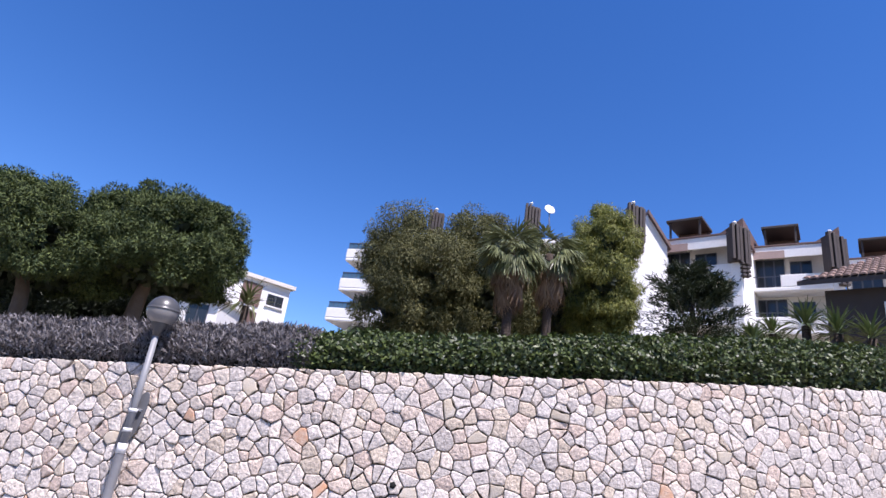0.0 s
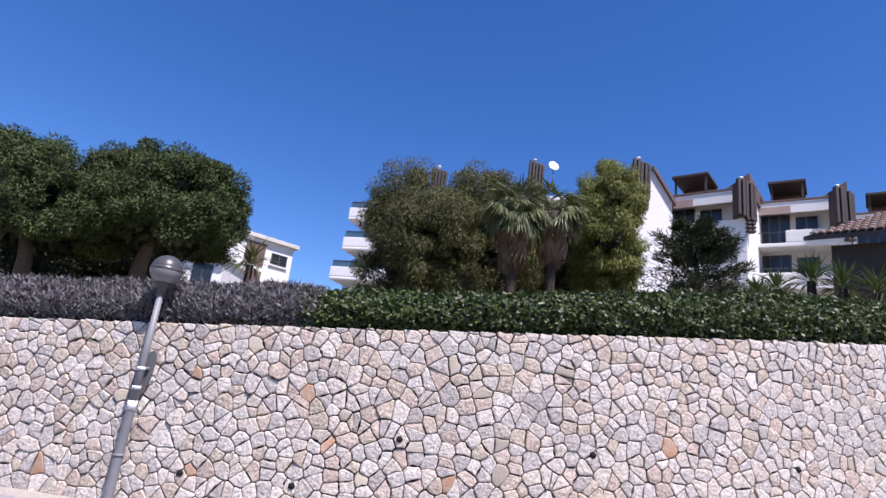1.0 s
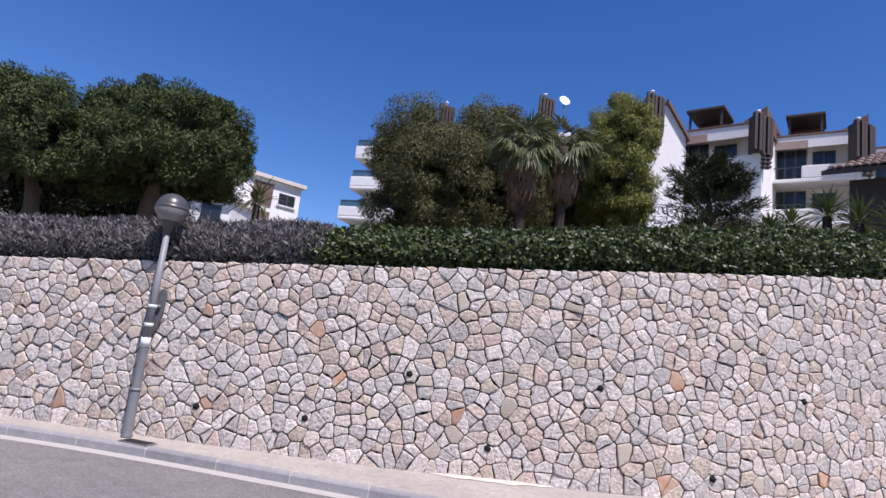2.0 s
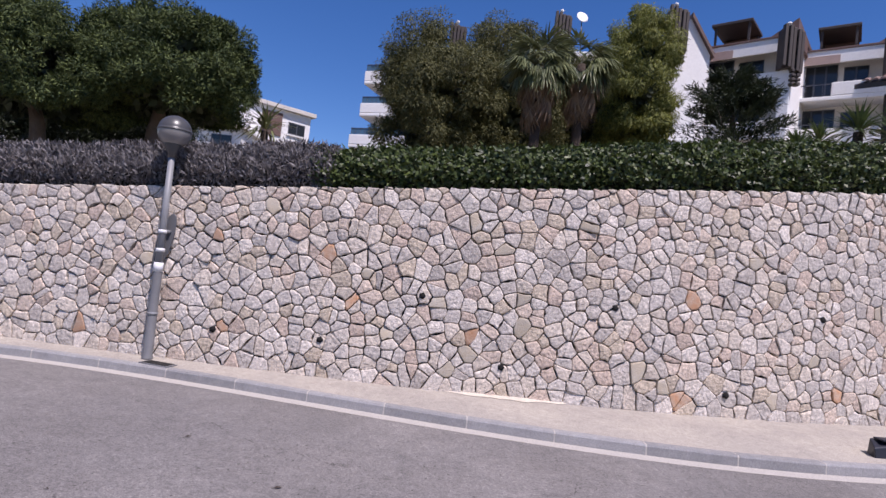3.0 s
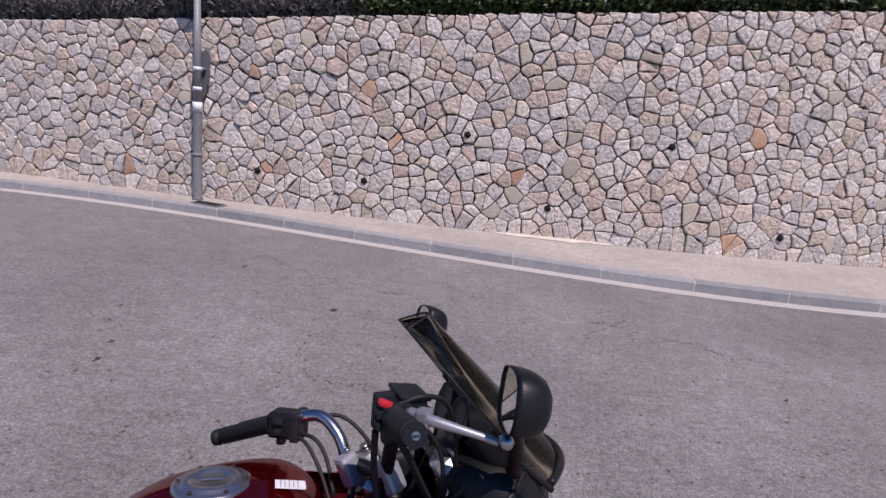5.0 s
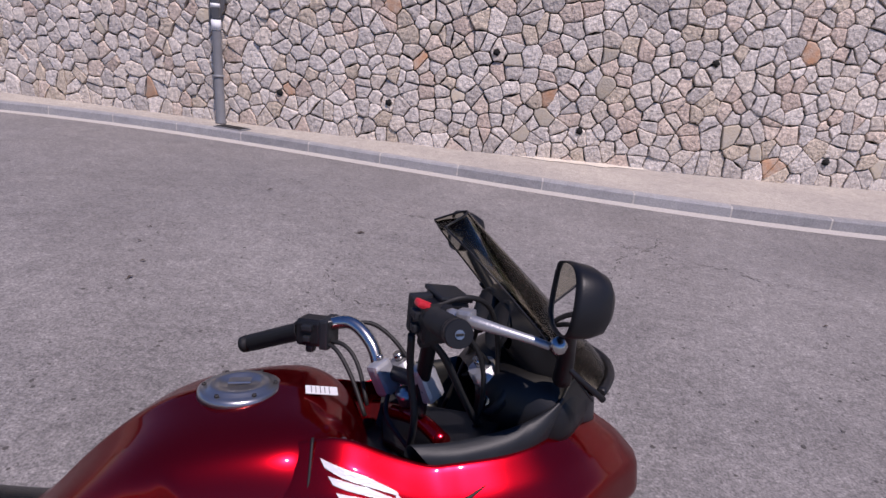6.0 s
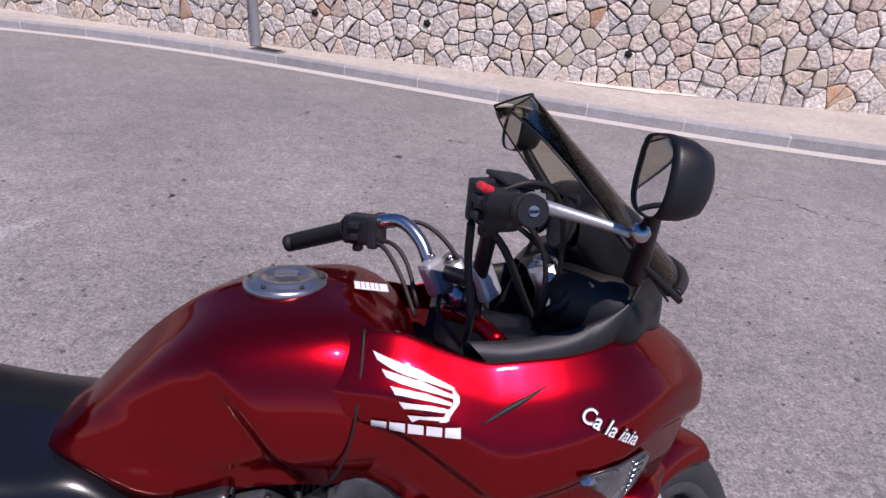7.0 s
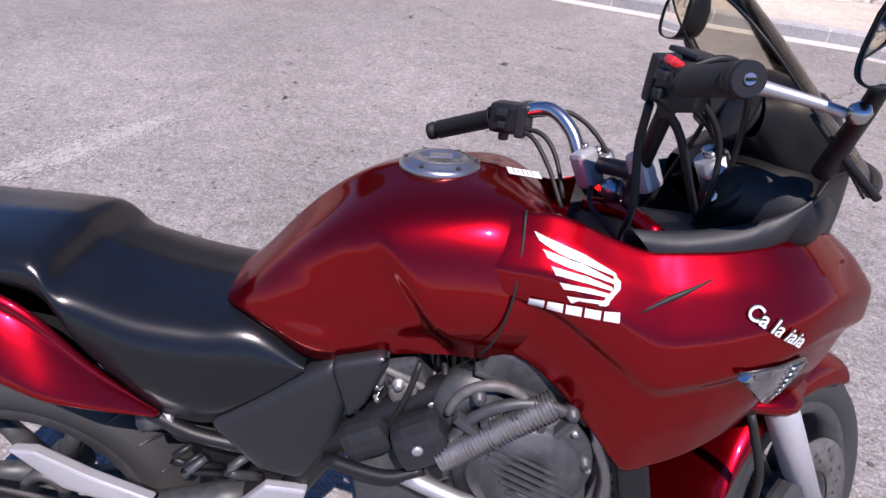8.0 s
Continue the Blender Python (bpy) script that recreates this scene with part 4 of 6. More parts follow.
M_ENGINE = material("grey_engine_casting", (0.034, 0.036, 0.04), 0.5, metal=0.3, vary=(0.065, 0.066, 0.07), scale=34, amount=0.9, bump=0.08, bump_scale=300)
M_MIRROR = material("mirror_glass", (0.85, 0.86, 0.87), 0.01, metal=1.0, vary=(0.83, 0.84, 0.85))
M_DECAL = material("white_decal", (0.6, 0.6, 0.6), 0.35, coat=0.5)
M_DECAL_EDGE = material("black_decal_edge", (0.015, 0.015, 0.017), 0.35, coat=0.5)
M_KILL = material("red_switch", (0.5, 0.02, 0.03), 0.4)
M_HOSE = material("corrugated_steel", (0.58, 0.57, 0.56), 0.28, metal=0.95, vary=(0.4, 0.39, 0.39), scale=40)
M_DULL_ALU = material("oxidised_aluminium", (0.13, 0.125, 0.12), 0.6, metal=0.4, vary=(0.05, 0.048, 0.045), scale=45, amount=0.9, bump=0.2, bump_scale=300)
M_LENS = material("clear_lamp_lens", (0.07, 0.075, 0.08), 0.1, metal=0.4, vary=(0.14, 0.14, 0.15), scale=40, amount=0.9)


def clear(name, tint, gloss):
    m = bpy.data.materials.new(name)
    m.use_nodes = True
    n, l = m.node_tree.nodes, m.node_tree.links
    t, g, x, w = n.new("ShaderNodeBsdfTransparent"), n.new("ShaderNodeBsdfGlossy"), n.new("ShaderNodeMixShader"), n.new("ShaderNodeLayerWeight")
    t.inputs["Color"].default_value, g.inputs["Roughness"].default_value = (*tint, 1), 0.06
    w.inputs["Blend"].default_value = gloss
    l.new(w.outputs["Fresnel"], x.inputs[0])
    l.new(t.outputs[0], x.inputs[1])
    l.new(g.outputs[0], x.inputs[2])
    l.new(x.outputs[0], n["Material Output"].inputs["Surface"])
    return m


M_SCREEN = clear("smoked_screen", (0.82, 0.8, 0.73), 0.1)
bike = thing("motorcycle", "dark red half-faired touring motorcycle leaning on its stand", "motorcycle", pose(-0.0677, 0.8004, -0.0021, -11.2, -0.6, 17.7))


def loft(name, stations, mat, warp=None, steps=6, across=5, ease=0):
    """A symmetrical skin: half sections of (y, z) from the lower edge to the top, at each x."""
    k = len(stations[0][1])
    rails = [spline([(x, h[i][0], h[i][1]) for x, h in stations], steps) for i in range(k)]
    for _ in range(ease):
        rails = [[r[0]] + [r[j - 1] * 0.25 + r[j] * 0.5 + r[j + 1] * 0.25 for j in range(1, len(r) - 1)] + [r[-1]] for r in rails]
    rows = []
    for j in range(len(rails[0])):
        half = spline([r[j] for r in rails], across)
        if warp:
            half = [warp(p.copy()) for p in half]
        rows.append([Vector((p.x, -p.y, p.z)) for p in half] + [p for p in reversed(half[:-1])])
    return grid_mesh(name, rows, mat)


def plate(name, outline, y, thick, mat, bevel=0.004):
    """A flat part cut to an outline in x, z."""
    bm = bmesh.new()
    f = bm.faces.new([bm.verts.new((x, y, z)) for x, z in outline])
    ext = bmesh.ops.extrude_face_region(bm, geom=[f])
    for v in ext["geom"]:
        if isinstance(v, bmesh.types.BMVert):
            v.co.y += thick
    bmesh.ops.recalc_face_normals(bm, faces=bm.faces)
    if bevel:
        bmesh.ops.bevel(bm, geom=bm.edges[:], offset=bevel, segments=2 if bevel < 0.01 else 5, affect="EDGES", profile=0.55)
    return bm_mesh(name, bm, mat, bevel > 0.01)


# tank
def knee(p):
    side = (p.x + 0.505) * 0.85 + (p.z - 0.94) * 0.53
    f = max(0.0, min(1.0, -side / 0.014)) * max(0.0, min(1.0, (0.965 - p.z) / 0.1)) * max(0.0, min(1.0, (p.z - 0.745) / 0.05)) * max(0.0, min(1.0, (p.x + 0.73) / 0.16))
    p.y -= 0.02 * f * f * (3 - 2 * f)
    return p


TANK = [(-0.75, [(0.055, 0.775), (0.085, 0.785), (0.065, 0.8), (0, 0.81)]), (-0.725, [(0.095, 0.775), (0.112, 0.795), (0.085, 0.815), (0, 0.826)]),
        (-0.67, [(0.12, 0.752), (0.142, 0.79), (0.11, 0.862), (0, 0.888)]), (-0.61, [(0.135, 0.712), (0.163, 0.79), (0.135, 0.9), (0, 0.943)]),
        (-0.54, [(0.14, 0.738), (0.178, 0.81), (0.148, 0.94), (0, 0.988)]), (-0.46, [(0.145, 0.752), (0.188, 0.83), (0.15, 0.958), (0, 1.002)]),
        (-0.38, [(0.15, 0.752), (0.192, 0.85), (0.15, 0.968), (0, 1.0)]), (-0.32, [(0.155, 0.752), (0.192, 0.86), (0.14, 0.97), (0, 0.99)]),
        (-0.26, [(0.15, 0.755), (0.178, 0.855), (0.108, 0.935), (0, 0.945)]), (-0.235, [(0.13, 0.755), (0.15, 0.82), (0.09, 0.87), (0, 0.88)])]
tank = add_mod(part("tank", loft("tank", TANK, M_RED, knee, 8, 9, 34), bike, "glossy dark red fuel tank"), level=1)
cap = part("fuel_cap", lathe("fuel_cap", [(0.001, 0.004), (0.03, 0.004), (0.032, 0.0075), (0.047, 0.0075), (0.049, 0.003), (0.057, 0.003), (0.062, 0.0), (0.064, -0.01), (0.001, -0.01)], M_STEEL, 40), bike,
           "round brushed silver fuel cap", pose(-0.436, 0, 0.9965, 0, 1, 0))
part("key_cover", box("key_cover", (0.034, 0.02, 0.004), M_STEEL, 0.002), cap, m=pose(0.0, 0, 0.009))
for i in range(6):
    a = math.pi * 2 * i / 6
    part("bolt", lathe("bolt", [(0.001, 0.003), (0.003, 0.003), (0.0035, 0), (0.001, 0)], M_IRON, 8), cap, m=pose(0.053 * math.cos(a), 0.053 * math.sin(a), 0.004))
label = part("label", box("label", (0.05, 0.03, 0.001), M_STICKER), bike, "white printed notice label", pose(-0.312, -0.012, 0.989, 0, 8, 3))
for i in range(5):
    part("line", box("line", (0.001, 0.024 - 0.003 * (i % 2), 0.0006), M_GREY_PLASTIC), label, m=pose(-0.016 + i * 0.007, 0, 0.001))

# fairing: a plan line from the tank to the nose, swept down
PLAN = [(-0.375, 0.178, 0.965, 0.79), (-0.335, 0.192, 0.974, 0.772), (-0.28, 0.206, 0.98, 0.745), (-0.21, 0.226, 0.957, 0.672), (-0.165, 0.236, 0.945, 0.615), (-0.14, 0.238, 0.945, 0.592), (-0.11, 0.238, 0.947, 0.602), (-0.05, 0.233, 0.95, 0.63), (0.03, 0.212, 0.955, 0.668),
        (0.1, 0.17, 0.955, 0.69), (0.17, 0.115, 0.945, 0.665), (0.23, 0.06, 0.93, 0.64), (0.262, 0.0, 0.92, 0.63)]
pl_a = spline([(a, b, 0) for a, b, c, d in PLAN], 5)
pl_b = spline([(c, d, 0) for a, b, c, d in PLAN], 5)


def swell(v):
    """How far out the panel stands, from its top to its lower edge."""
    pts = ((0.0, 0.72), (0.12, 0.86), (0.28, 0.985), (0.44, 1.0), (0.485, 0.985), (0.515, 0.945), (0.75, 0.9), (1.0, 0.82))
    for (v0, s0), (v1, s1) in zip(pts, pts[1:]):
        if v <= v1:
            f = (v - v0) / (v1 - v0)
            return s0 + (s1 - s0) * f
    return pts[-1][1]


def fairing_rows(sign):
    rows = []
    for p, q in zip(pl_a, pl_b):
        row = []
        for k in range(35):
            v = k / 34
            s = swell(v)
            front = max(0.0, min(1.0, (p.x + 0.1) / 0.15))
            x = p.x if p.x < -0.1 else -0.1 + (p.x + 0.1) * (1 - (1 - s) * front * 0.95)
            top = q.x - (0.04 * max(0.0, min(1.0, (-0.16 - p.x) / 0.08)) if sign < 0 else 0.0)
            row.append(Vector((x, -sign * p.y * s, top + (q.y - top) * v)))
        rows.append(row)
    return rows


right_rows = fairing_rows(1)
fairing = part("fairing", grid_mesh("fairing", right_rows, M_RED), bike, "glossy dark red right fairing panel")
add_mod(fairing, 0.004, 1, -1.0)
left_panel = part("fairing", grid_mesh("fairing", fairing_rows(-1), M_RED), bike, "glossy dark red left fairing panel")
add_mod(left_panel, 0.004, 1, 1.0)
SAMPLES = np.array([tuple(a.lerp(b, i / 3).lerp(c.lerp(d, i / 3), j / 3)) for r, q in zip(right_rows, right_rows[1:]) for a, b, c, d in zip(r, r[1:], q, q[1:]) for i in range(3) for j in range(3)])
SAMPLES = SAMPLES[SAMPLES[:, 1] < -0.07]


def on_side(x, z, lift=0.003):
    """The place on the right fairing at x, z."""
    d = (SAMPLES[:, 0] - x) ** 2 + (SAMPLES[:, 2] - z) ** 2
    i = np.argsort(d)[:5]
    w = 1 / (d[i] + 1e-6)
    y = float((SAMPLES[i, 1] * w).sum() / w.sum())
    return Vector((x, y - lift, z))


def decal(name, outline, mat, lift=0.003, cuts=5):
    """A thin shape laid on the right fairing."""
    bm = bmesh.new()
    bm.faces.new([bm.verts.new((x, 0, z)) for x, z in outline])
    bmesh.ops.triangulate(bm, faces=bm.faces)
    bmesh.ops.subdivide_edges(bm, edges=bm.edges[:], cuts=cuts, use_grid_fill=True)
    bmesh.ops.triangulate(bm, faces=bm.faces)
    for v in bm.verts:
        v.co = on_side(v.co.x, v.co.z, lift)
    return bm_mesh(name, bm, mat)


# white swept stripes and a row of blocks stand for the maker's mark
def feather(i):
    x0, z0 = -0.312 + i * 0.0105, 0.961 - i * 0.0165
    x1, z1 = -0.212 - i * 0.002, 0.924 - i * 0.0075
    dx, dz = x1 - x0, z1 - z0
    return [(x0, z0), (x0 + 0.006, z0 - 0.0085), (x0 + dx * 0.3, z0 + dz * 0.42 - 0.0035), (x0 + dx * 0.65, z0 + dz * 0.72 - 0.0032), (x1, z1 - 0.0042),
            (x1 + 0.002, z1 - 0.002), (x1, z1), (x0 + dx * 0.6, z0 + dz * 0.52 + 0.001), (x0 + dx * 0.25, z0 + dz * 0.2 + 0.0005)]


emblem = part("emblem", decal("emblem", feather(0), M_DECAL), fairing, "white swept wing-like emblem")
for i in range(1, 5):
    part("stripe", decal("stripe", feather(i), M_DECAL), emblem)
part("band", decal("band", [(-0.214, 0.924), (-0.205, 0.915), (-0.205, 0.907), (-0.223, 0.889), (-0.232, 0.889), (-0.213, 0.907), (-0.212, 0.914)], M_DECAL, 0.0032), emblem)
for i in range(5):
    x0, z0 = -0.314 + i * 0.0225, 0.884 - i * 0.0003
    part("block", decal("block", [(x0, z0), (x0, z0 - 0.0125), (x0 + 0.019, z0 - 0.0127), (x0 + 0.019, z0 - 0.0002)], M_DECAL, cuts=2), emblem)


def lettering(text, at, size, slope, mat, lift, fat):
    cu = bpy.data.curves.new("lettering", "FONT")
    cu.body, cu.size, cu.offset, cu.shear = text, size, fat, 0.25
    tmp = new("lettering", cu)
    bpy.context.view_layer.update()
    me = bpy.data.meshes.new_from_object(tmp.evaluated_get(bpy.context.evaluated_depsgraph_get()))
    bpy.data.objects.remove(tmp)
    for v in me.vertices:
        x, y = v.co.x, v.co.y
        v.co = on_side(at[0] + x * math.cos(slope) + y * math.sin(slope), at[1] - x * math.sin(slope) + y * math.cos(slope), lift)
    me.materials.clear()
    me.materials.append(mat)
    return me


part("lettering", lettering("Ca la iaia", (-0.052, 0.886), 0.0265, radians(29), M_DECAL_EDGE, 0.0028, 0.0012), fairing, "black edge of the sticker lettering")
part("lettering", lettering("Ca la iaia", (-0.052, 0.886), 0.0265, radians(29), M_DECAL, 0.0042, 0.0003), fairing, "white handwritten-style sticker lettering")
part("vent", tube("vent", [on_side(x, z, 0.0) for x, z in ((-0.178, 0.881), (-0.15, 0.894), (-0.12, 0.907), (-0.09, 0.92))], (0.001, 0.0045, 0.001), M_RUBBER, 8, 3), fairing, "narrow black slot")
lens = part("indicator", decal("indicator", [(-0.048, 0.812), (0.01, 0.812), (0.075, 0.796), (0.098, 0.772), (0.085, 0.722), (0.07, 0.698), (0.055, 0.7), (-0.01, 0.77)], M_LENS, 0.007), fairing, "triangular clear front indicator")
for i in range(6):
    z0 = 0.787 - i * 0.012
    part("rib", tube("rib", [on_side(0.052 + i * 0.001, z0, 0.009), on_side(0.082 - i * 0.002, z0 - 0.004, 0.009)], 0.0026, M_CHROME, 5, 1), lens)
part("reflector", tube("reflector", [on_side(-0.042, 0.808, 0.008), on_side(-0.016, 0.79, 0.008)], (0.007, 0.005), M_CHROME, 8, 1), lens, "bright bulb reflector")
part("lens_edge", tube("lens_edge", [on_side(x, z, 0.006) for x, z in ((-0.048, 0.812), (0.01, 0.812), (0.075, 0.796), (0.098, 0.772), (0.085, 0.722), (0.063, 0.699), (-0.01, 0.77), (-0.048, 0.812))], 0.0022, M_DECAL_EDGE, 6, 1), lens, "dark rim of the lens")
screw_at = Vector((-0.281, -0.149, 0.974))
part("screw", lathe("screw", [(0.001, 0.0025), (0.004, 0.0025), (0.0065, 0.0), (0.001, -0.002)], M_STEEL, 12), bike, "silver dome screw", Matrix.Translation(screw_at) @ pose(0, 0, 0, 35, 0, 0))
part("seam", tube("seam", [(-0.322, -0.146, 0.981), (-0.327, -0.18, 0.93), (-0.335, -0.196, 0.87), (-0.352, -0.19, 0.81), (-0.37, -0.17, 0.77)], 0.002, M_RUBBER, 6, 5), bike, "dark joint between tank and fairing")

# black cowl round the cockpit
top_edge = [r[0] for r in right_rows if r[0].x > -0.172]
inner = spline([(-0.192, -0.158, 0.97), (-0.12, -0.152, 0.968), (-0.03, -0.148, 0.984), (0.03, -0.143, 1.012), (0.06, -0.128, 1.043), (0.11, -0.085, 1.043), (0.15, 0.0, 1.035)], 6)


def cowl_rows(sign):
    rows = []
    for i, t in enumerate(top_edge):
        j = inner[min(len(inner) - 1, round(i / (len(top_edge) - 1) * (len(inner) - 1)))]
        a, b = Vector((t.x, t.y * sign, t.z - 0.004)), Vector((j.x, j.y * sign, j.z))
        mid = a.lerp(b, 0.5) + Vector((0, -0.005 * sign, 0.003))
        rows.append([a, a.lerp(mid, 0.5) + Vector((0, -0.002 * sign, 0.001)), mid, mid.lerp(b, 0.6), b, b + Vector((-0.004, 0.012 * sign, -0.012)), b + Vector((-0.006, 0.014 * sign, -0.03))])
    return rows


add_mod(part("cowl", grid_mesh("cowl", cowl_rows(1), M_GREY_PLASTIC), bike, "matt black cockpit surround"), level=1)
add_mod(part("cowl", grid_mesh("cowl", cowl_rows(-1), M_GREY_PLASTIC), bike, "matt black cockpit surround"), level=1)
for sg in (1, -1):
    liner = [[r[-1], Vector((r[-1].x - 0.006, r[-1].y * 0.9, r[-1].z - 0.06)), Vector((r[-1].x - 0.02, r[-1].y * 0.75, 0.86))] for r in cowl_rows(sg)]
    add_mod(part("cockpit_liner", grid_mesh("cockpit_liner", liner, M_BLACK), bike, "black inner wall of the cockpit"), level=1)
add_mod(part("cockpit_floor", grid_mesh("cockpit_floor", [[(x, y, 0.86 + 0.02 * math.cos(y * 14)) for y in (-0.15, -0.08, 0, 0.08, 0.15)] for x in (-0.24, -0.12, 0.0, 0.12)], M_BLACK), bike, "dark cockpit floor"), level=1)
pod = part("instrument_pod", loft("instrument_pod", [(-0.03, [(0.0, 1.07), (0.085, 1.075), (0.085, 1.125), (0, 1.135)]), (0.01, [(0.0, 1.02), (0.1, 1.03), (0.1, 1.13), (0, 1.15)]), (0.06, [(0.0, 0.99), (0.1, 1.0), (0.1, 1.11), (0, 1.13)]),
                                                     (0.12, [(0.0, 0.98), (0.06, 0.99), (0.06, 1.05), (0, 1.07)])], M_BLACK, None, 4, 4), bike, "black instrument binnacle")
for y in (-0.045, 0.045):
    part("gauge", lathe("gauge", [(0.001, 0.004), (0.036, 0.004), (0.04, 0.008), (0.043, 0.0), (0.001, -0.01)], M_GREY_PLASTIC, 24), pod, "dark round gauge", Matrix.Translation((-0.032, y, 1.1)) @ pose(0, 0, 0, 0, -70, 0))

shroud = part("cockpit_shroud", loft("cockpit_shroud", [(-0.075, [(0.0, 0.965), (0.06, 0.97), (0.06, 1.01), (0, 1.02)]), (-0.03, [(0.0, 0.93), (0.105, 0.94), (0.1, 1.03), (0, 1.06)]), (0.04, [(0.0, 0.92), (0.135, 0.94), (0.125, 1.03), (0, 1.07)]), (0.1, [(0.0, 0.93), (0.09, 0.95), (0.08, 1.02), (0, 1.05)])], M_BLACK, None, 4, 4), bike, "black moulded inner cowl")
for y in (-0.07, 0.07):
    part("speaker_recess", lathe("speaker_recess", [(0.001, 0.0), (0.03, 0.0), (0.034, 0.006), (0.037, 0.0), (0.037, -0.01), (0.001, -0.01)], M_GREY_PLASTIC, 20), shroud, "round moulded recess", Matrix.Translation((-0.045, y, 1.0)) @ pose(0, 0, 0, 0, -55, 0))
# ignition, clamp bridge and red frame tube by the steering head
part("clamp_bridge", tube("clamp_bridge", [(-0.215, 0.075, 0.985), (-0.175, 0.0, 1.0), (-0.15, -0.07, 1.01)], 0.013, M_GREY_PLASTIC, 12, 4), bike, "dark handlebar clamp bridge")
part("head_tube", tube("head_tube", [(-0.2, 0.03, 0.93), (-0.16, -0.04, 0.945), (-0.13, -0.1, 0.935)], 0.013, M_RED, 12, 4), bike, "dark red frame section by the steering head")
part("ignition_lock", lathe("ignition_lock", [(0.001, 0.012), (0.008, 0.012), (0.009, 0.008), (0.017, 0.008), (0.018, -0.02), (0.001, -0.02)], M_STEEL, 16), bike, "silver ignition lock", pose(-0.175, 0.0, 0.972, 0, -25, 0))

# windscreen
rows = []
for i in range(13):
    v = math.sin(math.pi / 2 * i / 12)
    row = []
    for k in range(17):
        u = -1 + k / 8
        w = 0.182 * (1 - 0.3 * v) * math.sqrt(max(0.12, 1 - v ** 6))
        row.append((0.165 - 0.25 * v - 0.1 * u * u * (1 - 0.55 * v), u * w, 1.03 + 0.247 * v - 0.02 * u * u * v * v))
    rows.append(row)
screen = part("windscreen", grid_mesh("windscreen", rows, M_SCREEN), bike, "smoked transparent windscreen")
add_mod(screen, 0.004, 1)
edge = [rows[i][0] for i in range(13)] + [rows[12][k] for k in range(1, 17)] + [rows[i][16] for i in range(11, -1, -1)]
part("screen_edge", tube("screen_edge", edge, 0.0017, M_BLACK, 6, 1, False), screen, "black edge of the screen")
part("screen_trim", tube("screen_trim", [rows[0][k] for k in range(1, 16)], 0.007, M_BLACK, 8, 2), bike, "black strip under the screen")
for s in (-1, 1):
    part("screen_trim", tube("screen_trim", [(-0.012, s * 0.158, 1.12), (0.03, s * 0.178, 1.075), (0.082, s * 0.18, 1.03)], (0.003, 0.005), M_BLACK, 8, 4), bike, "black side strip of the screen")


# mirrors
def mirror(s):
    c = Vector((-0.034, s * 0.275, 1.205))
    a, u = Vector((-0.12, s * 0.96, -0.03)).normalized(), Vector((0.12, 0, 1)).normalized()
    n = a.cross(u) * s
    n = n if n.x < 0 else -n
    ring = [(0.64 * x, 0.78 * y) for x, y in [(-0.062, 0.03), (-0.045, 0.05), (0.02, 0.056), (0.06, 0.042), (0.074, 0.0), (0.062, -0.036), (0.02, -0.05), (-0.04, -0.046), (-0.062, -0.02)]]
    pts = [p for p in spline([(x, y, 0) for x, y in ring + ring[:1]], 4)][:-1]
    rows = []
    for k, d in ((0.955, -0.001), (1.0, -0.004), (1.03, 0.006), (0.98, 0.026), (0.82, 0.042), (0.5, 0.052), (0.05, 0.056)):
        rows.append([c + a * p.x * k + u * p.y * k - n * d for p in pts])
    t = part("mirror", grid_mesh("mirror", rows, M_BLACK, True, True), bike, "black-backed rear-view mirror")
    glass = [c + a * p.x * 0.955 + u * p.y * 0.955 + n * 0.0005 for p in pts]
    part("mirror_glass", mesh_of("mirror_glass", glass, [tuple(range(len(glass)))], M_MIRROR), t, "mirror glass")
    part("mirror_stalk", tube("mirror_stalk", [(0.03, s * 0.15, 1.05), (0.02, s * 0.18, 1.095), (0.0, s * 0.225, 1.14), (-0.012, s * 0.25, 1.168)], (0.014, 0.011, 0.009), M_BLACK, 10, 4), t, "black mirror arm")


mirror(-1)
mirror(1)

# handlebar, turned to the left
bar = part("handlebar", tube("handlebar", [(-0.37, 0.168, 1.026), (-0.31, 0.14, 1.048), (-0.262, 0.118, 1.058), (-0.228, 0.088, 1.03), (-0.212, 0.066, 0.985), (-0.205, 0.055, 0.96)], 0.0118, M_CHROME, 14, 6), bike, "chromed left handlebar tube")
part("handlebar", tube("handlebar", [(-0.155, -0.15, 1.145), (-0.155, -0.11, 1.12), (-0.158, -0.08, 1.06), (-0.16, -0.06, 1.01), (-0.162, -0.052, 0.96)], 0.0118, M_BLACK, 14, 6), bike, "black right handlebar tube")
gl0, gl1 = Vector((-0.352, 0.16, 1.031)), Vector((-0.462, 0.212, 0.99))
gr0, gr1 = Vector((-0.165, -0.165, 1.15)), Vector((-0.162, -0.283, 1.17))


def grip(a, b, name):
    d = b - a
    f = [0.0, 0.02, 0.03, 0.85, 0.87, 0.89, 0.92, 1.0]
    r = [0.02, 0.021, 0.0165, 0.0165, 0.012, 0.012, 0.0165, 0.0155]
    line = [a + d * q for q in f]
    rows = []
    x = d.normalized().cross(Vector((0, 0, 1))).normalized()
    y = d.normalized().cross(x)
    for p, q in zip(line, r):
        rows.append([p + (x * math.cos(2 * math.pi * k / 18) + y * math.sin(2 * math.pi * k / 18)) * q for k in range(18)])
    rows.append([b + d.normalized() * 0.003] * 18)
    g = part("grip", grid_mesh("grip", rows, M_RUBBER, True, True), bike, "smooth black rubber grip")
    return g


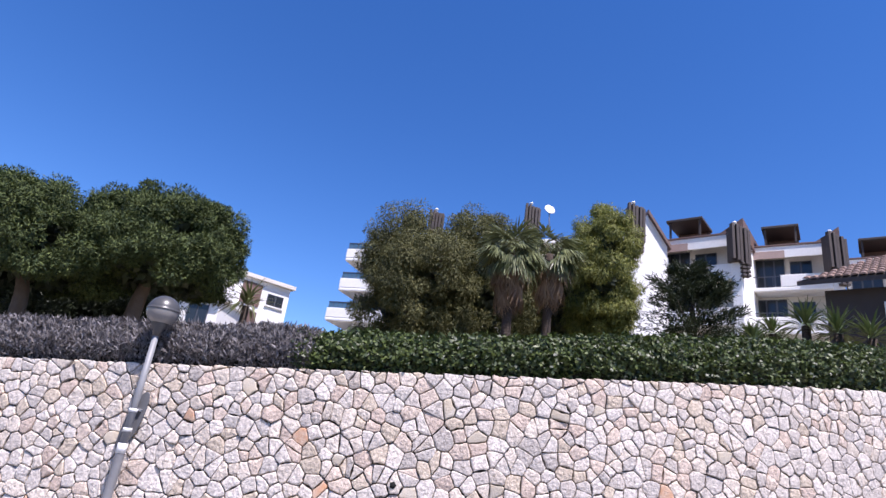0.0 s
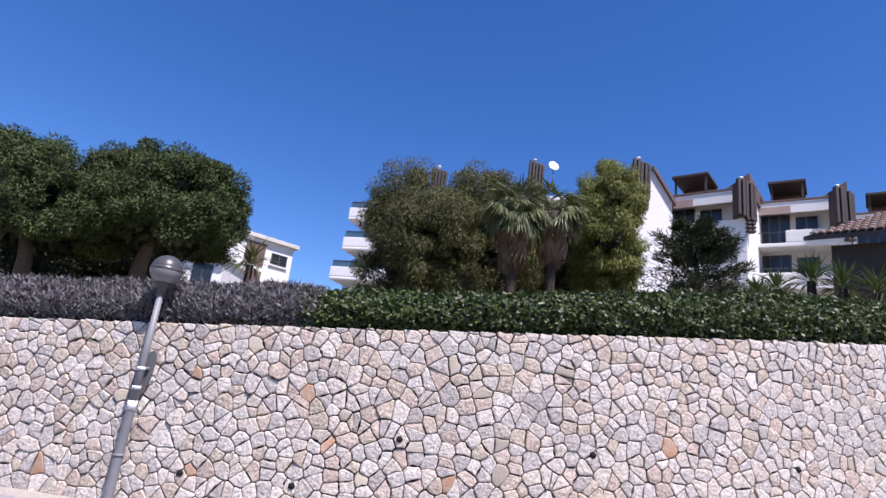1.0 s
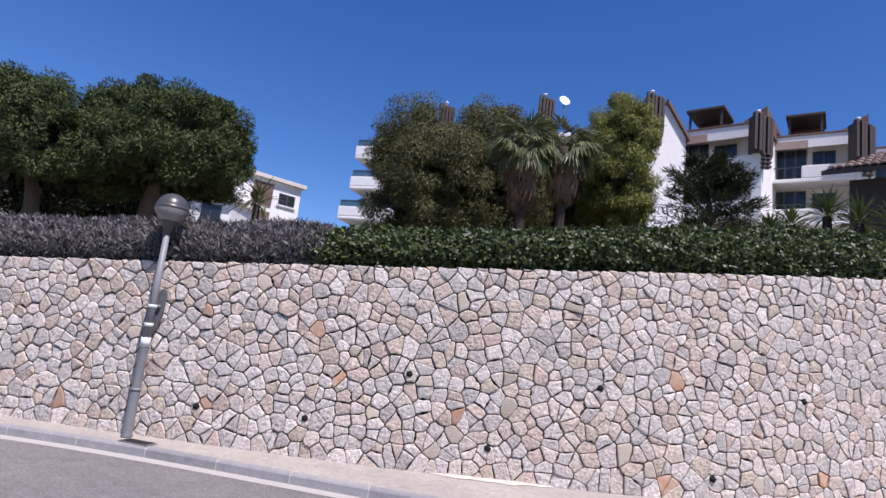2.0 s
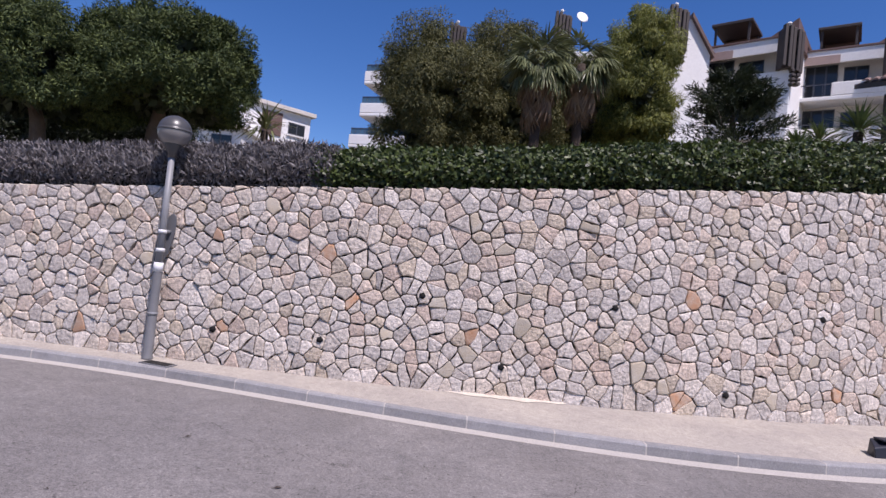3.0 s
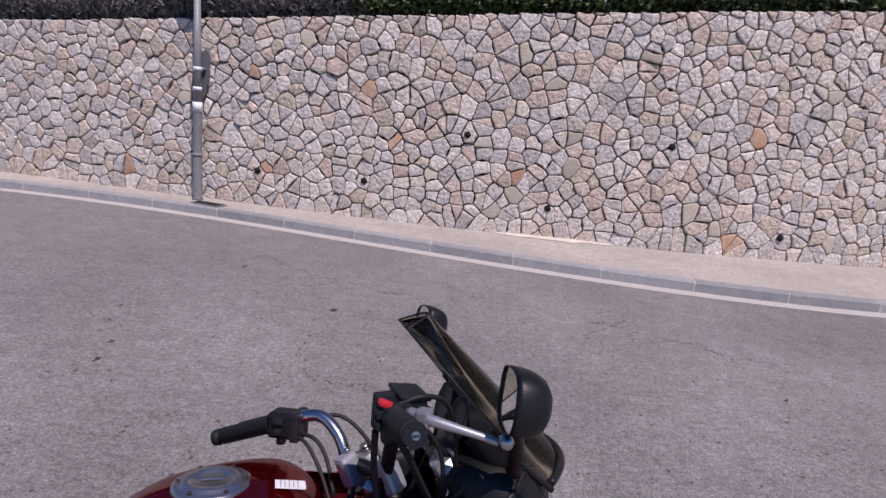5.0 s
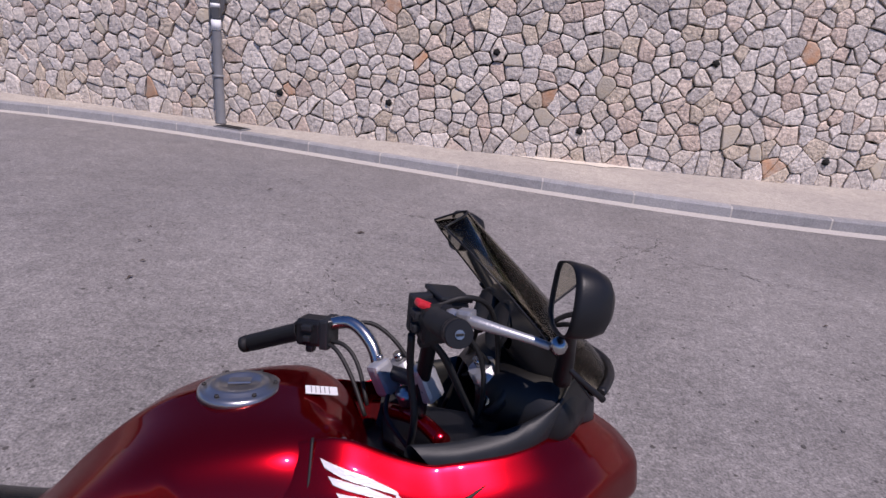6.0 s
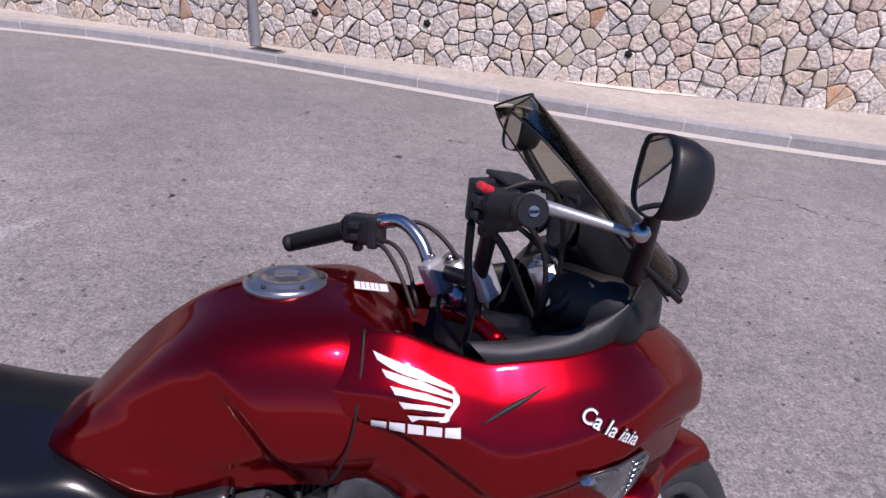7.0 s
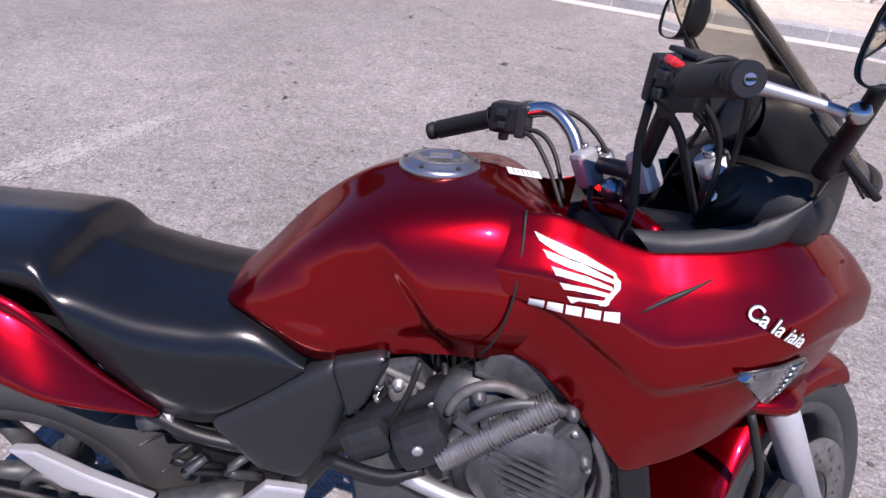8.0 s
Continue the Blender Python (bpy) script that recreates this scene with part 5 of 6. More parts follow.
grip(gl0, gl1, "left")
g = grip(gr0, gr1, "right")
dirn = (gr1 - gr0).normalized()
part("bar_end", tube("bar_end", [gr1 + dirn * 0.002, gr1 + dirn * 0.012], (0.0175, 0.016), M_BLACK, 18, 1), g, "black bar-end weight")
part("bar_end_screw", tube("bar_end_screw", [gr1 + dirn * 0.011, gr1 + dirn * 0.0135], 0.0055, M_STEEL, 12, 1), g, "silver cross-head screw")
for q in (0, 1):
    part("slot", box("slot", (0.002, 0.009, 0.002), M_IRON), g, m=Matrix.Translation(gr1 + dirn * 0.0148) @ pose(0, 0, 0, 0, 90 * q + 45, 100))
rot_l, rot_r = pose(0, 0, 0, 0, 0, 65), pose(0, 0, 0, 8, 0, 12)


def switchgear(at, rot, kill, side):
    c = part("switch_box", box("switch_box", (0.046, 0.052, 0.05), M_BLACK, 0.008), bike, "black handlebar switch box", Matrix.Translation(at) @ rot)
    part("clamp", box("clamp", (0.052, 0.018, 0.056), M_GREY_PLASTIC, 0.005), c, m=pose(0, 0.03 * side, 0))
    part("button", box("button", (0.012, 0.014, 0.012), M_GREY_PLASTIC, 0.003), c, m=pose(-0.026, 0.0, -0.008))
    part("button", box("button", (0.012, 0.02, 0.012), M_GREY_PLASTIC, 0.003), c, m=pose(-0.026, 0.0, 0.012))
    part("button", box("button", (0.016, 0.016, 0.014), M_BLACK, 0.004), c, m=pose(-0.012, 0.0, -0.03))
    if kill:
        part("kill_switch", box("kill_switch", (0.026, 0.016, 0.01), M_KILL, 0.004), c, "red engine stop switch", pose(-0.018, -0.004, 0.026, 0, 25, 0))


switchgear((-0.328, 0.15, 1.036), rot_l, False, -1)
switchgear((-0.162, -0.148, 1.143), rot_r, True, 1)
res = part("brake_reservoir", box("brake_reservoir", (0.046, 0.056, 0.026), M_BLACK, 0.007), bike, "black brake fluid reservoir", pose(-0.14, -0.12, 1.158, 6, 8, 14))
part("lid", box("lid", (0.05, 0.06, 0.007), M_GREY_PLASTIC, 0.003), res, m=pose(0, 0, 0.016))
part("master_cylinder", tube("master_cylinder", [(-0.15, -0.08, 1.145), (-0.148, -0.175, 1.158)], 0.013, M_BLACK, 10, 1), bike, "black master cylinder")
lever = part("brake_lever", tube("brake_lever", [(-0.148, -0.168, 1.158), (-0.125, -0.197, 1.157), (-0.095, -0.218, 1.152), (-0.06, -0.237, 1.145), (-0.035, -0.248, 1.138)], (0.0095, 0.0085, 0.006, 0.0052), M_ALU, 10, 4), bike, "polished front brake lever")
part("lever_ball", lathe("lever_ball", [(0.001, -0.012), (0.0085, -0.0085), (0.012, 0), (0.0085, 0.0085), (0.001, 0.012)], M_CHROME, 14), lever, m=Matrix.Translation((-0.026, -0.252, 1.14)))
part("adjuster", box("adjuster", (0.022, 0.024, 0.026), M_ALU, 0.005), lever, m=pose(-0.128, -0.19, 1.157, 0, 0, -35))
part("clutch_lever", tube("clutch_lever", [(-0.325, 0.19, 1.03), (-0.36, 0.225, 1.02), (-0.42, 0.25, 1.0)], (0.009, 0.006), M_BLACK, 8, 4), bike, "black clutch lever")
CABLES = [[(-0.315, 0.155, 1.035), (-0.27, 0.14, 1.045), (-0.225, 0.14, 1.05), (-0.18, 0.12, 1.02), (-0.13, 0.09, 0.95)],
          [(-0.318, 0.14, 1.02), (-0.275, 0.11, 1.02), (-0.25, 0.085, 0.99), (-0.235, 0.05, 0.93)],
          [(-0.322, 0.135, 1.018), (-0.29, 0.105, 1.015), (-0.262, 0.07, 0.975), (-0.24, 0.03, 0.92)],
          [(-0.19, -0.135, 1.12), (-0.188, -0.12, 1.06), (-0.18, -0.12, 0.99), (-0.185, -0.11, 0.93)],
          [(-0.175, -0.13, 1.12), (-0.14, -0.12, 1.08), (-0.1, -0.1, 1.0), (-0.06, -0.07, 0.93)],
          [(-0.165, -0.11, 1.13), (-0.11, -0.1, 1.1), (-0.05, -0.06, 1.04), (0.0, -0.04, 0.97)]]
CABLES += [[(-0.17, -0.15, 1.16), (-0.12, -0.15, 1.175), (-0.075, -0.12, 1.15), (-0.05, -0.09, 1.08), (-0.04, -0.06, 0.98)],
           [(-0.175, -0.12, 1.13), (-0.12, -0.11, 1.12), (-0.08, -0.1, 1.07), (-0.07, -0.09, 1.0), (-0.08, -0.07, 0.92)],
           [(-0.15, -0.1, 1.14), (-0.1, -0.06, 1.13), (-0.06, 0.0, 1.08), (-0.07, 0.04, 1.0), (-0.1, 0.05, 0.92)],
           [(-0.2, 0.03, 0.97), (-0.21, -0.02, 0.95), (-0.2, -0.06, 0.94), (-0.17, -0.1, 0.91)]]
for i, c in enumerate(CABLES):
    part("cable", tube("cable", c, 0.004 if i not in (3, 4) else 0.0055, M_RUBBER, 8, 5), bike, "black control cable")

# steering head and front end, turned to the left
STEER = Matrix.Translation((-0.13, 0, 0.94)) @ Matrix.Rotation(radians(35), 4, Vector((-0.43, 0, 0.9))) @ Matrix.Translation((0.13, 0, -0.94))
yoke = part("top_yoke", plate("top_yoke", [(-0.19, -0.07), (-0.14, -0.13), (-0.1, -0.13), (-0.09, -0.05), (-0.09, 0.05), (-0.1, 0.13), (-0.14, 0.13), (-0.19, 0.07), (-0.2, 0.0)], -0.008, 0.016, M_BLACK, 0.004), bike, "black top yoke",
            STEER @ Matrix.Translation((0, 0, 0.94)) @ pose(0, 0, 0, 0, -25, 0) @ pose(0, 0, 0.03, 90, 0, 0))
for y in (-0.055, 0.055):
    r = part("bar_riser", box("bar_riser", (0.036, 0.03, 0.06), M_SILVER, 0.008), bike, "silver handlebar clamp", STEER @ pose(-0.185, y, 1.0, 0, -22, 0))
    part("bolt", lathe("bolt", [(0.001, 0.006), (0.006, 0.006), (0.006, 0), (0.001, 0)], M_CHROME, 8), r, m=pose(0.008, 0, 0.031))
fork_axis = (Vector((0.28, 0, 0.31)) - Vector((-0.1, 0, 1.0))).normalized()
for y in (-0.103, 0.103):
    a, b = Vector((-0.1, y, 1.0)), Vector((0.28, y, 0.31))
    leg = part("fork_leg", tube("fork_leg", [a.lerp(b, 0.42), b], (0.03, 0.027), M_SILVER, 16, 1), bike, "silver fork slider", STEER)
    part("stanchion", tube("stanchion", [a, a.lerp(b, 0.45)], 0.0205, M_CHROME, 16, 1), leg, "chromed fork tube")
    part("fork_cap", tube("fork_cap", [a - fork_axis * 0.02, a + fork_axis * 0.045], (0.0225, 0.024), M_ALU, 16, 1), leg, "silver fork clamp")
    part("cap_screw", tube("cap_screw", [a - fork_axis * 0.034, a - fork_axis * 0.02], 0.009, M_CHROME, 8, 1), leg)
    part("pinch_bolt", tube("pinch_bolt", [a + fork_axis * 0.04 + Vector((-0.03, -0.008, 0)), a + fork_axis * 0.04 + Vector((-0.04, -0.012, 0))], 0.008, M_CHROME, 8, 1), leg)


def wheel(name, at, r, half, m, treads):
    hub = part(name, lathe(name, [(0.03, -0.05), (0.045, -0.05), (0.045, 0.05), (0.03, 0.05), (0.03, -0.05)], M_ENGINE, 20, "Y"), bike, "dark cast wheel hub", m @ Matrix.Translation(at))
    t = [(r - 0.1, -half * 0.8), (r - 0.06, -half), (r - 0.034, -half * 0.92), (r - 0.013, -half * 0.6), (r - 0.003, -half * 0.3), (r, 0), (r - 0.003, half * 0.3), (r - 0.013, half * 0.6), (r - 0.034, half * 0.92), (r - 0.06, half), (r - 0.1, half * 0.8), (r - 0.1, -half * 0.8)]
    ty = part("tyre", lathe("tyre", t, M_TYRE, 64, "Y"), hub, "worn black road tyre")
    part("rim", lathe("rim", [(r - 0.085, -half * 0.86), (r - 0.11, -half * 0.86), (r - 0.12, -half * 0.3), (r - 0.12, half * 0.3), (r - 0.11, half * 0.86), (r - 0.085, half * 0.86)], M_ENGINE, 48, "Y"), hub, "dark grey wheel rim")
    for i in range(6):
        a = 2 * math.pi * i / 6
        part("spoke", tube("spoke", [(0.04 * math.cos(a), 0, 0.04 * math.sin(a)), ((r - 0.115) * math.cos(a), 0, (r - 0.115) * math.sin(a))], (0.022, 0.015), M_ENGINE, 8, 1), hub)
    for i in range(treads):
        for s in (-1, 1):
            a0 = 2 * math.pi * (i + (0.5 if s > 0 else 0)) / treads
            line = [((r - d) * math.cos(a0 + o), s * half * w, (r - d) * math.sin(a0 + o)) for o, w, d in ((0.0, 0.15, 0.0015), (0.07, 0.5, 0.0085), (0.11, 0.75, 0.021), (0.13, 0.94, 0.037))]
            part("groove", tube("groove", line, (0.001, 0.0034, 0.001), M_DECAL_EDGE, 5, 3), ty)
    return hub


fw = wheel("front_wheel", (0.31, 0, 0.30), 0.3, 0.06, STEER, 0)
part("brake_disc", lathe("brake_disc", [(0.08, -0.078), (0.148, -0.078), (0.148, -0.083), (0.08, -0.083), (0.08, -0.078)], M_DULL_ALU, 48, "Y"), fw, "drilled steel brake disc")
for i in range(30):
    a = 2 * math.pi * i / 30
    part("hole", lathe("hole", [(0.001, -0.0838), (0.005, -0.0838), (0.005, -0.0772), (0.001, -0.0772)], M_IRON, 8, "Y"), fw, m=Matrix.Translation(((0.1 + 0.014 * (i % 3)) * math.cos(a), 0, (0.1 + 0.014 * (i % 3)) * math.sin(a))))
part("brake_caliper", box("brake_caliper", (0.07, 0.04, 0.1), M_ENGINE, 0.012), bike, "dark brake caliper", STEER @ pose(0.2, -0.1, 0.36, 0, -30, 0))
rows = []
for i in range(17):
    a = radians(66 + i * 7.9)
    rows.append([(0.31 + 0.325 * math.cos(a) * (1 if abs(v) < 2 else 0.96), y, 0.3 + (0.325 - d) * math.sin(a)) for v, y, d in ((0, -0.082, 0.07), (0, -0.076, 0.03), (0, -0.045, 0.006), (0, 0, 0), (0, 0.045, 0.006), (0, 0.076, 0.03), (0, 0.082, 0.07))])
mud = part("front_mudguard", grid_mesh("front_mudguard", rows, M_RED), bike, "glossy red front mudguard", STEER)
add_mod(mud, 0.003, 1)
part("brake_hose", tube("brake_hose", [(0.06, -0.13, 0.66), (0.1, -0.14, 0.55), (0.12, -0.13, 0.45), (0.17, -0.12, 0.4)], 0.007, M_RUBBER, 8, 5), bike, "black brake hose")
part("beak", loft("beak", [(0.02, [(0.06, 0.62), (0.1, 0.64), (0.1, 0.66), (0, 0.67)]), (0.14, [(0.05, 0.6), (0.1, 0.63), (0.1, 0.66), (0, 0.67)]), (0.19, [(0.02, 0.61), (0.05, 0.625), (0.05, 0.645), (0, 0.65)]), (0.22, [(0.0, 0.625), (0.015, 0.63), (0.015, 0.635), (0, 0.638)])], M_RED, None, 4, 4), bike, "red lower lip of the nose")

# seat and tail
SEAT = [(-0.625, [(0.128, 0.69), (0.14, 0.7), (0.132, 0.712), (0.05, 0.72)]),
        (-0.7, [(0.132, 0.636), (0.15, 0.668), (0.13, 0.761), (0, 0.781)]),
        (-0.78, [(0.135, 0.589), (0.157, 0.648), (0.14, 0.764), (0, 0.786)]),
        (-0.87, [(0.135, 0.612), (0.16, 0.688), (0.14, 0.781), (0, 0.804)]),
        (-0.945, [(0.13, 0.694), (0.152, 0.743), (0.13, 0.808), (0, 0.828)]),
        (-0.975, [(0.126, 0.749), (0.145, 0.788), (0.126, 0.824), (0, 0.842)]),
        (-0.998, [(0.12, 0.784), (0.138, 0.816), (0.121, 0.856), (0, 0.874)]),
        (-1.04, [(0.118, 0.809), (0.136, 0.833), (0.116, 0.869), (0, 0.885)]),
        (-1.22, [(0.112, 0.834), (0.13, 0.843), (0.11, 0.881), (0, 0.894)]),
        (-1.38, [(0.08, 0.864), (0.09, 0.873), (0.075, 0.906), (0, 0.921)])]
add_mod(part("seat", loft("seat", SEAT, M_SEAT, None, 6, 6), bike, "stepped black vinyl seat"), level=1)
for s in (-1, 1):
    up = spline([(-0.86, s * 0.14, 0.612), (-0.93, s * 0.15, 0.7), (-1.03, s * 0.15, 0.815), (-1.2, s * 0.135, 0.855), (-1.42, s * 0.09, 0.87)], 6)
    lowr = spline([(-0.86, s * 0.138, 0.606), (-0.95, s * 0.148, 0.665), (-1.08, s * 0.146, 0.73), (-1.25, s * 0.135, 0.79), (-1.44, s * 0.1, 0.85)], 6)
    tail_rows = []
    for i, (a, b) in enumerate(zip(up, lowr)):
        f = s * min(1.0, 0.15 + i / 9)
        tail_rows.append([a, a.lerp(b, 0.1) + Vector((0, f * 0.012, 0)), a.lerp(b, 0.16) + Vector((0, f * 0.008, 0)), a.lerp(b, 0.22) + Vector((0, f * 0.02, 0)), a.lerp(b, 0.55) + Vector((0, f * 0.045, 0)), a.lerp(b, 0.92) + Vector((0, f * 0.068, 0)), b + Vector((0, f * 0.06, -0.004)), b - Vector((0, s * 0.03, 0))])
    tail = part("tail_panel", grid_mesh("tail_panel", tail_rows, M_RED), bike, "glossy red tail panel")
    add_mod(tail, 0.004, 1, 1.0 if s < 0 else -1.0)
    part("helmet_lock", lathe("helmet_lock", [(0.001, 0.006), (0.012, 0.006), (0.015, 0.002), (0.018, -0.006), (0.001, -0.006)], M_BLACK, 14), tail, "small black lock", Matrix.Translation((-1.1, s * 0.185, 0.79)) @ pose(0, 0, 0, 90 if s < 0 else -90, 0, 0))
    part("grab_rail", tube("grab_rail", [(-1.12, s * 0.14, 0.825), (-1.16, s * 0.16, 0.835), (-1.25, s * 0.155, 0.85), (-1.4, s * 0.1, 0.875)], 0.007, M_SILVER, 10, 5), bike, "silver pillion grab rail")
add_mod(part("inner_mudguard", loft("inner_mudguard", [(-0.9, [(0.1, 0.62), (0.1, 0.63), (0.09, 0.64), (0, 0.65)]), (-1.0, [(0.11, 0.65), (0.11, 0.67), (0.1, 0.69), (0, 0.7)]), (-1.2, [(0.11, 0.7), (0.11, 0.73), (0.1, 0.76), (0, 0.77)]), (-1.4, [(0.1, 0.75), (0.1, 0.8), (0.08, 0.82), (0, 0.83)])], M_BLACK, None, 4, 4), bike, "black underside of the tail"), level=1)

# side panels, frame and engine
for s in (-1, 1):
    pan = part("side_panel", plate("side_panel", [(-0.635, 0.695), (-0.575, 0.735), (-0.56, 0.66), (-0.585, 0.56), (-0.64, 0.485), (-0.715, 0.505), (-0.785, 0.6)], s * 0.155, -s * 0.05, M_GREY_PLASTIC, 0.022), bike, "matt black side cover")
    part("frame_cover", plate("frame_cover", [(-0.58, 0.738), (-0.505, 0.758), (-0.492, 0.748), (-0.53, 0.665), (-0.558, 0.635)], s * 0.168, -s * 0.06, M_GREY_PLASTIC, 0.0125), bike, "rounded black frame cover")
    part("screw", lathe("screw", [(0.001, 0.002), (0.003, 0.002), (0.004, 0), (0.001, 0)], M_ALU, 8), pan, m=Matrix.Translation((-0.505, s * 0.164, 0.75)) @ pose(0, 0, 0, 90 if s < 0 else -90, 0, 0))
    part("frame_spar", tube("frame_spar", [(-0.22, s * 0.1, 0.86), (-0.35, s * 0.13, 0.72), (-0.55, s * 0.135, 0.6), (-0.68, s * 0.12, 0.42)], 0.024, M_BLACK, 10, 4), bike, "black frame tube")
    part("subframe", tube("subframe", [(-0.7, s * 0.12, 0.52), (-0.82, s * 0.13, 0.56), (-0.92, s * 0.125, 0.62), (-1.15, s * 0.11, 0.72)], 0.013, M_BLACK, 8, 4), bike, "black subframe tube")
    br = part("footpeg_bracket", plate("footpeg_bracket", [(-0.7, 0.485), (-0.63, 0.478), (-0.645, 0.43), (-0.7, 0.38), (-0.78, 0.39), (-0.81, 0.42), (-0.79, 0.435), (-0.75, 0.435)], s * 0.165, -s * 0.02, M_SILVER, 0.005), bike, "cast silver footpeg bracket")
    part("bolt", lathe("bolt", [(0.001, 0.006), (0.009, 0.006), (0.011, 0), (0.001, 0)], M_ALU, 12), br, m=Matrix.Translation((-0.69, s * 0.166, 0.45)) @ pose(0, 0, 0, 90 if s < 0 else -90, 0, 0))
    part("swingarm", tube("swingarm", [(-0.75, s * 0.11, 0.4), (-0.95, s * 0.125, 0.37), (-1.17, s * 0.12, 0.31)], (0.032, 0.026, 0.024), M_ENGINE, 10, 4), bike, "dark grey swingarm")
wheel("rear_wheel", (-1.185, 0, 0.305), 0.315, 0.082, Matrix.Identity(4), 26)
part("exhaust", tube("exhaust", [(-0.7, -0.17, 0.3), (-0.9, -0.19, 0.34), (-1.0, -0.2, 0.38), (-1.45, -0.22, 0.52)], (0.03, 0.045, 0.055, 0.05), M_CHROME, 18, 4), bike, "chrome silencer")
sh = part("shock_reservoir", tube("shock_reservoir", [(-0.86, -0.12, 0.585), (-0.9, -0.12, 0.575)], (0.02, 0.022), M_ENGINE, 12, 1), bike, "grey brake fluid cup")
part("cap", tube("cap", [(-0.845, -0.12, 0.588), (-0.86, -0.12, 0.585)], 0.017, M_SILVER, 12, 1), sh)
part("chain_guard", plate("chain_guard", [(-0.9, 0.42), (-1.0, 0.47), (-1.08, 0.52), (-1.12, 0.52), (-1.05, 0.44), (-0.95, 0.4)], -0.15, 0.02, M_SILVER, 0.004), bike, "pale pillion peg hanger")
part("hugger", plate("hugger", [(-0.7, 0.6), (-0.86, 0.62), (-0.885, 0.55), (-0.86, 0.42), (-0.8, 0.33), (-0.7, 0.34)], -0.07, 0.14, M_BLACK, 0.012), bike, "black inner guard ahead of the rear wheel")
part("crankcase", box("crankcase", (0.4, 0.3, 0.28), M_ENGINE, 0.04), bike, "grey cast crankcase", pose(-0.36, 0, 0.44, 0, -6, 0))
cyl = part("cylinder_block", box("cylinder_block", (0.2, 0.32, 0.24), M_ENGINE, 0.02), bike, "grey cylinder block", pose(-0.3, 0, 0.64, 0, 24, 0))
for i in range(6):
    part("fin", box("fin", (0.21, 0.335, 0.008), M_ENGINE, 0.002), cyl, m=pose(0, 0, -0.1 + i * 0.032))
cover = part("clutch_cover", lathe("clutch_cover", [(0.001, -0.03), (0.03, -0.03), (0.034, -0.038), (0.066, -0.04), (0.07, -0.034), (0.082, -0.032), (0.088, -0.024), (0.09, -0.014), (0.106, -0.012), (0.108, -0.006), (0.108, 0.03), (0.001, 0.03)], M_ENGINE, 32, "Y"), bike, "round grey clutch cover", Matrix.Translation((-0.29, -0.17, 0.58)))
for i in range(7):
    part("ridge", box("ridge", (0.15 - 0.016 * abs(i - 2), 0.014, 0.006), M_ENGINE, 0.002), cover, m=pose(0.004 * i, -0.034, 0.035 - i * 0.017, 0, 28, 0))
for i in range(5):
    part("web", box("web", (0.012, 0.02, 0.07), M_ENGINE, 0.003), cover, m=pose(-0.08 + 0.03 * i, -0.02, 0.075 - 0.012 * (i % 2), 0, -50 + 22 * i, 0))
for i in range(8):
    a = 2 * math.pi * i / 8
    part("bolt", lathe("bolt", [(0.001, -0.006), (0.005, -0.006), (0.005, 0.006), (0.001, 0.006)], M_ALU, 8, "Y"), cover, m=Matrix.Translation((0.099 * math.cos(a), -0.012, 0.099 * math.sin(a))))
part("alternator_cover", lathe("alternator_cover", [(0.001, -0.016), (0.012, -0.018), (0.014, -0.024), (0.036, -0.026), (0.04, -0.02), (0.05, -0.018), (0.054, -0.008), (0.06, -0.006), (0.06, 0.03), (0.001, 0.03)], M_ENGINE, 28, "Y"), bike, "small round engine cover", Matrix.Translation((-0.37, -0.155, 0.665)))
case = part("water_pump", box("water_pump", (0.085, 0.06, 0.075), M_GREY_PLASTIC, 0.022), bike, "blue-grey engine side housing", pose(-0.445, -0.18, 0.622, 0, -20, 8))
part("bolt", lathe("bolt", [(0.001, 0.004), (0.008, 0.004), (0.009, 0), (0.001, 0)], M_ALU, 10), case, m=Matrix.Translation((-0.005, -0.031, 0.01)) @ pose(0, 0, 0, 90, 0, 0))
part("housing", box("housing", (0.08, 0.06, 0.06), M_GREY_PLASTIC, 0.02), bike, "dark moulded engine cover", pose(-0.53, -0.15, 0.6, 0, -25, 0))
hose = []
h0, h1 = Vector((-0.415, -0.195, 0.6)), Vector((-0.255, -0.185, 0.705))
for i in range(65):
    hose.append((0.0195 + 0.0028 * math.cos(i * math.pi), i / 64 * (h1 - h0).length))
hose_me = lathe("ribbed_hose", hose, M_HOSE, 24)
hose_me.polygons.foreach_set("use_smooth", [False] * len(hose_me.polygons))
part("ribbed_hose", hose_me, bike, "shiny corrugated metal hose", Matrix.Translation(h0) @ (h1 - h0).to_track_quat("Z", "Y").to_matrix().to_4x4())
part("throttle_housing", box("throttle_body", (0.07, 0.08, 0.08), M_ENGINE, 0.012), bike, "bright cast throttle body", pose(-0.475, -0.1, 0.69, 0, -20, 0))
for i in range(4):
    part("hose", tube("hose", [(-0.52 + 0.05 * i, -0.1, 0.72), (-0.5 + 0.045 * i, -0.14, 0.69), (-0.52 + 0.05 * i, -0.13, 0.62 - 0.02 * i), (-0.5 + 0.04 * i, -0.12, 0.5)], 0.006, M_RUBBER, 6, 4), bike, "black engine hose")
rad = part("radiator", box("radiator", (0.05, 0.36, 0.36), M_BLACK, 0.008), bike, "black radiator behind the fairing", pose(-0.1, 0, 0.5, 0, -14, 0))
for i in range(12):
    part("cooling_fin", box("cooling_fin", (0.004, 0.28, 0.006), M_ENGINE), rad, m=pose(-0.027, 0, -0.15 + i * 0.027))
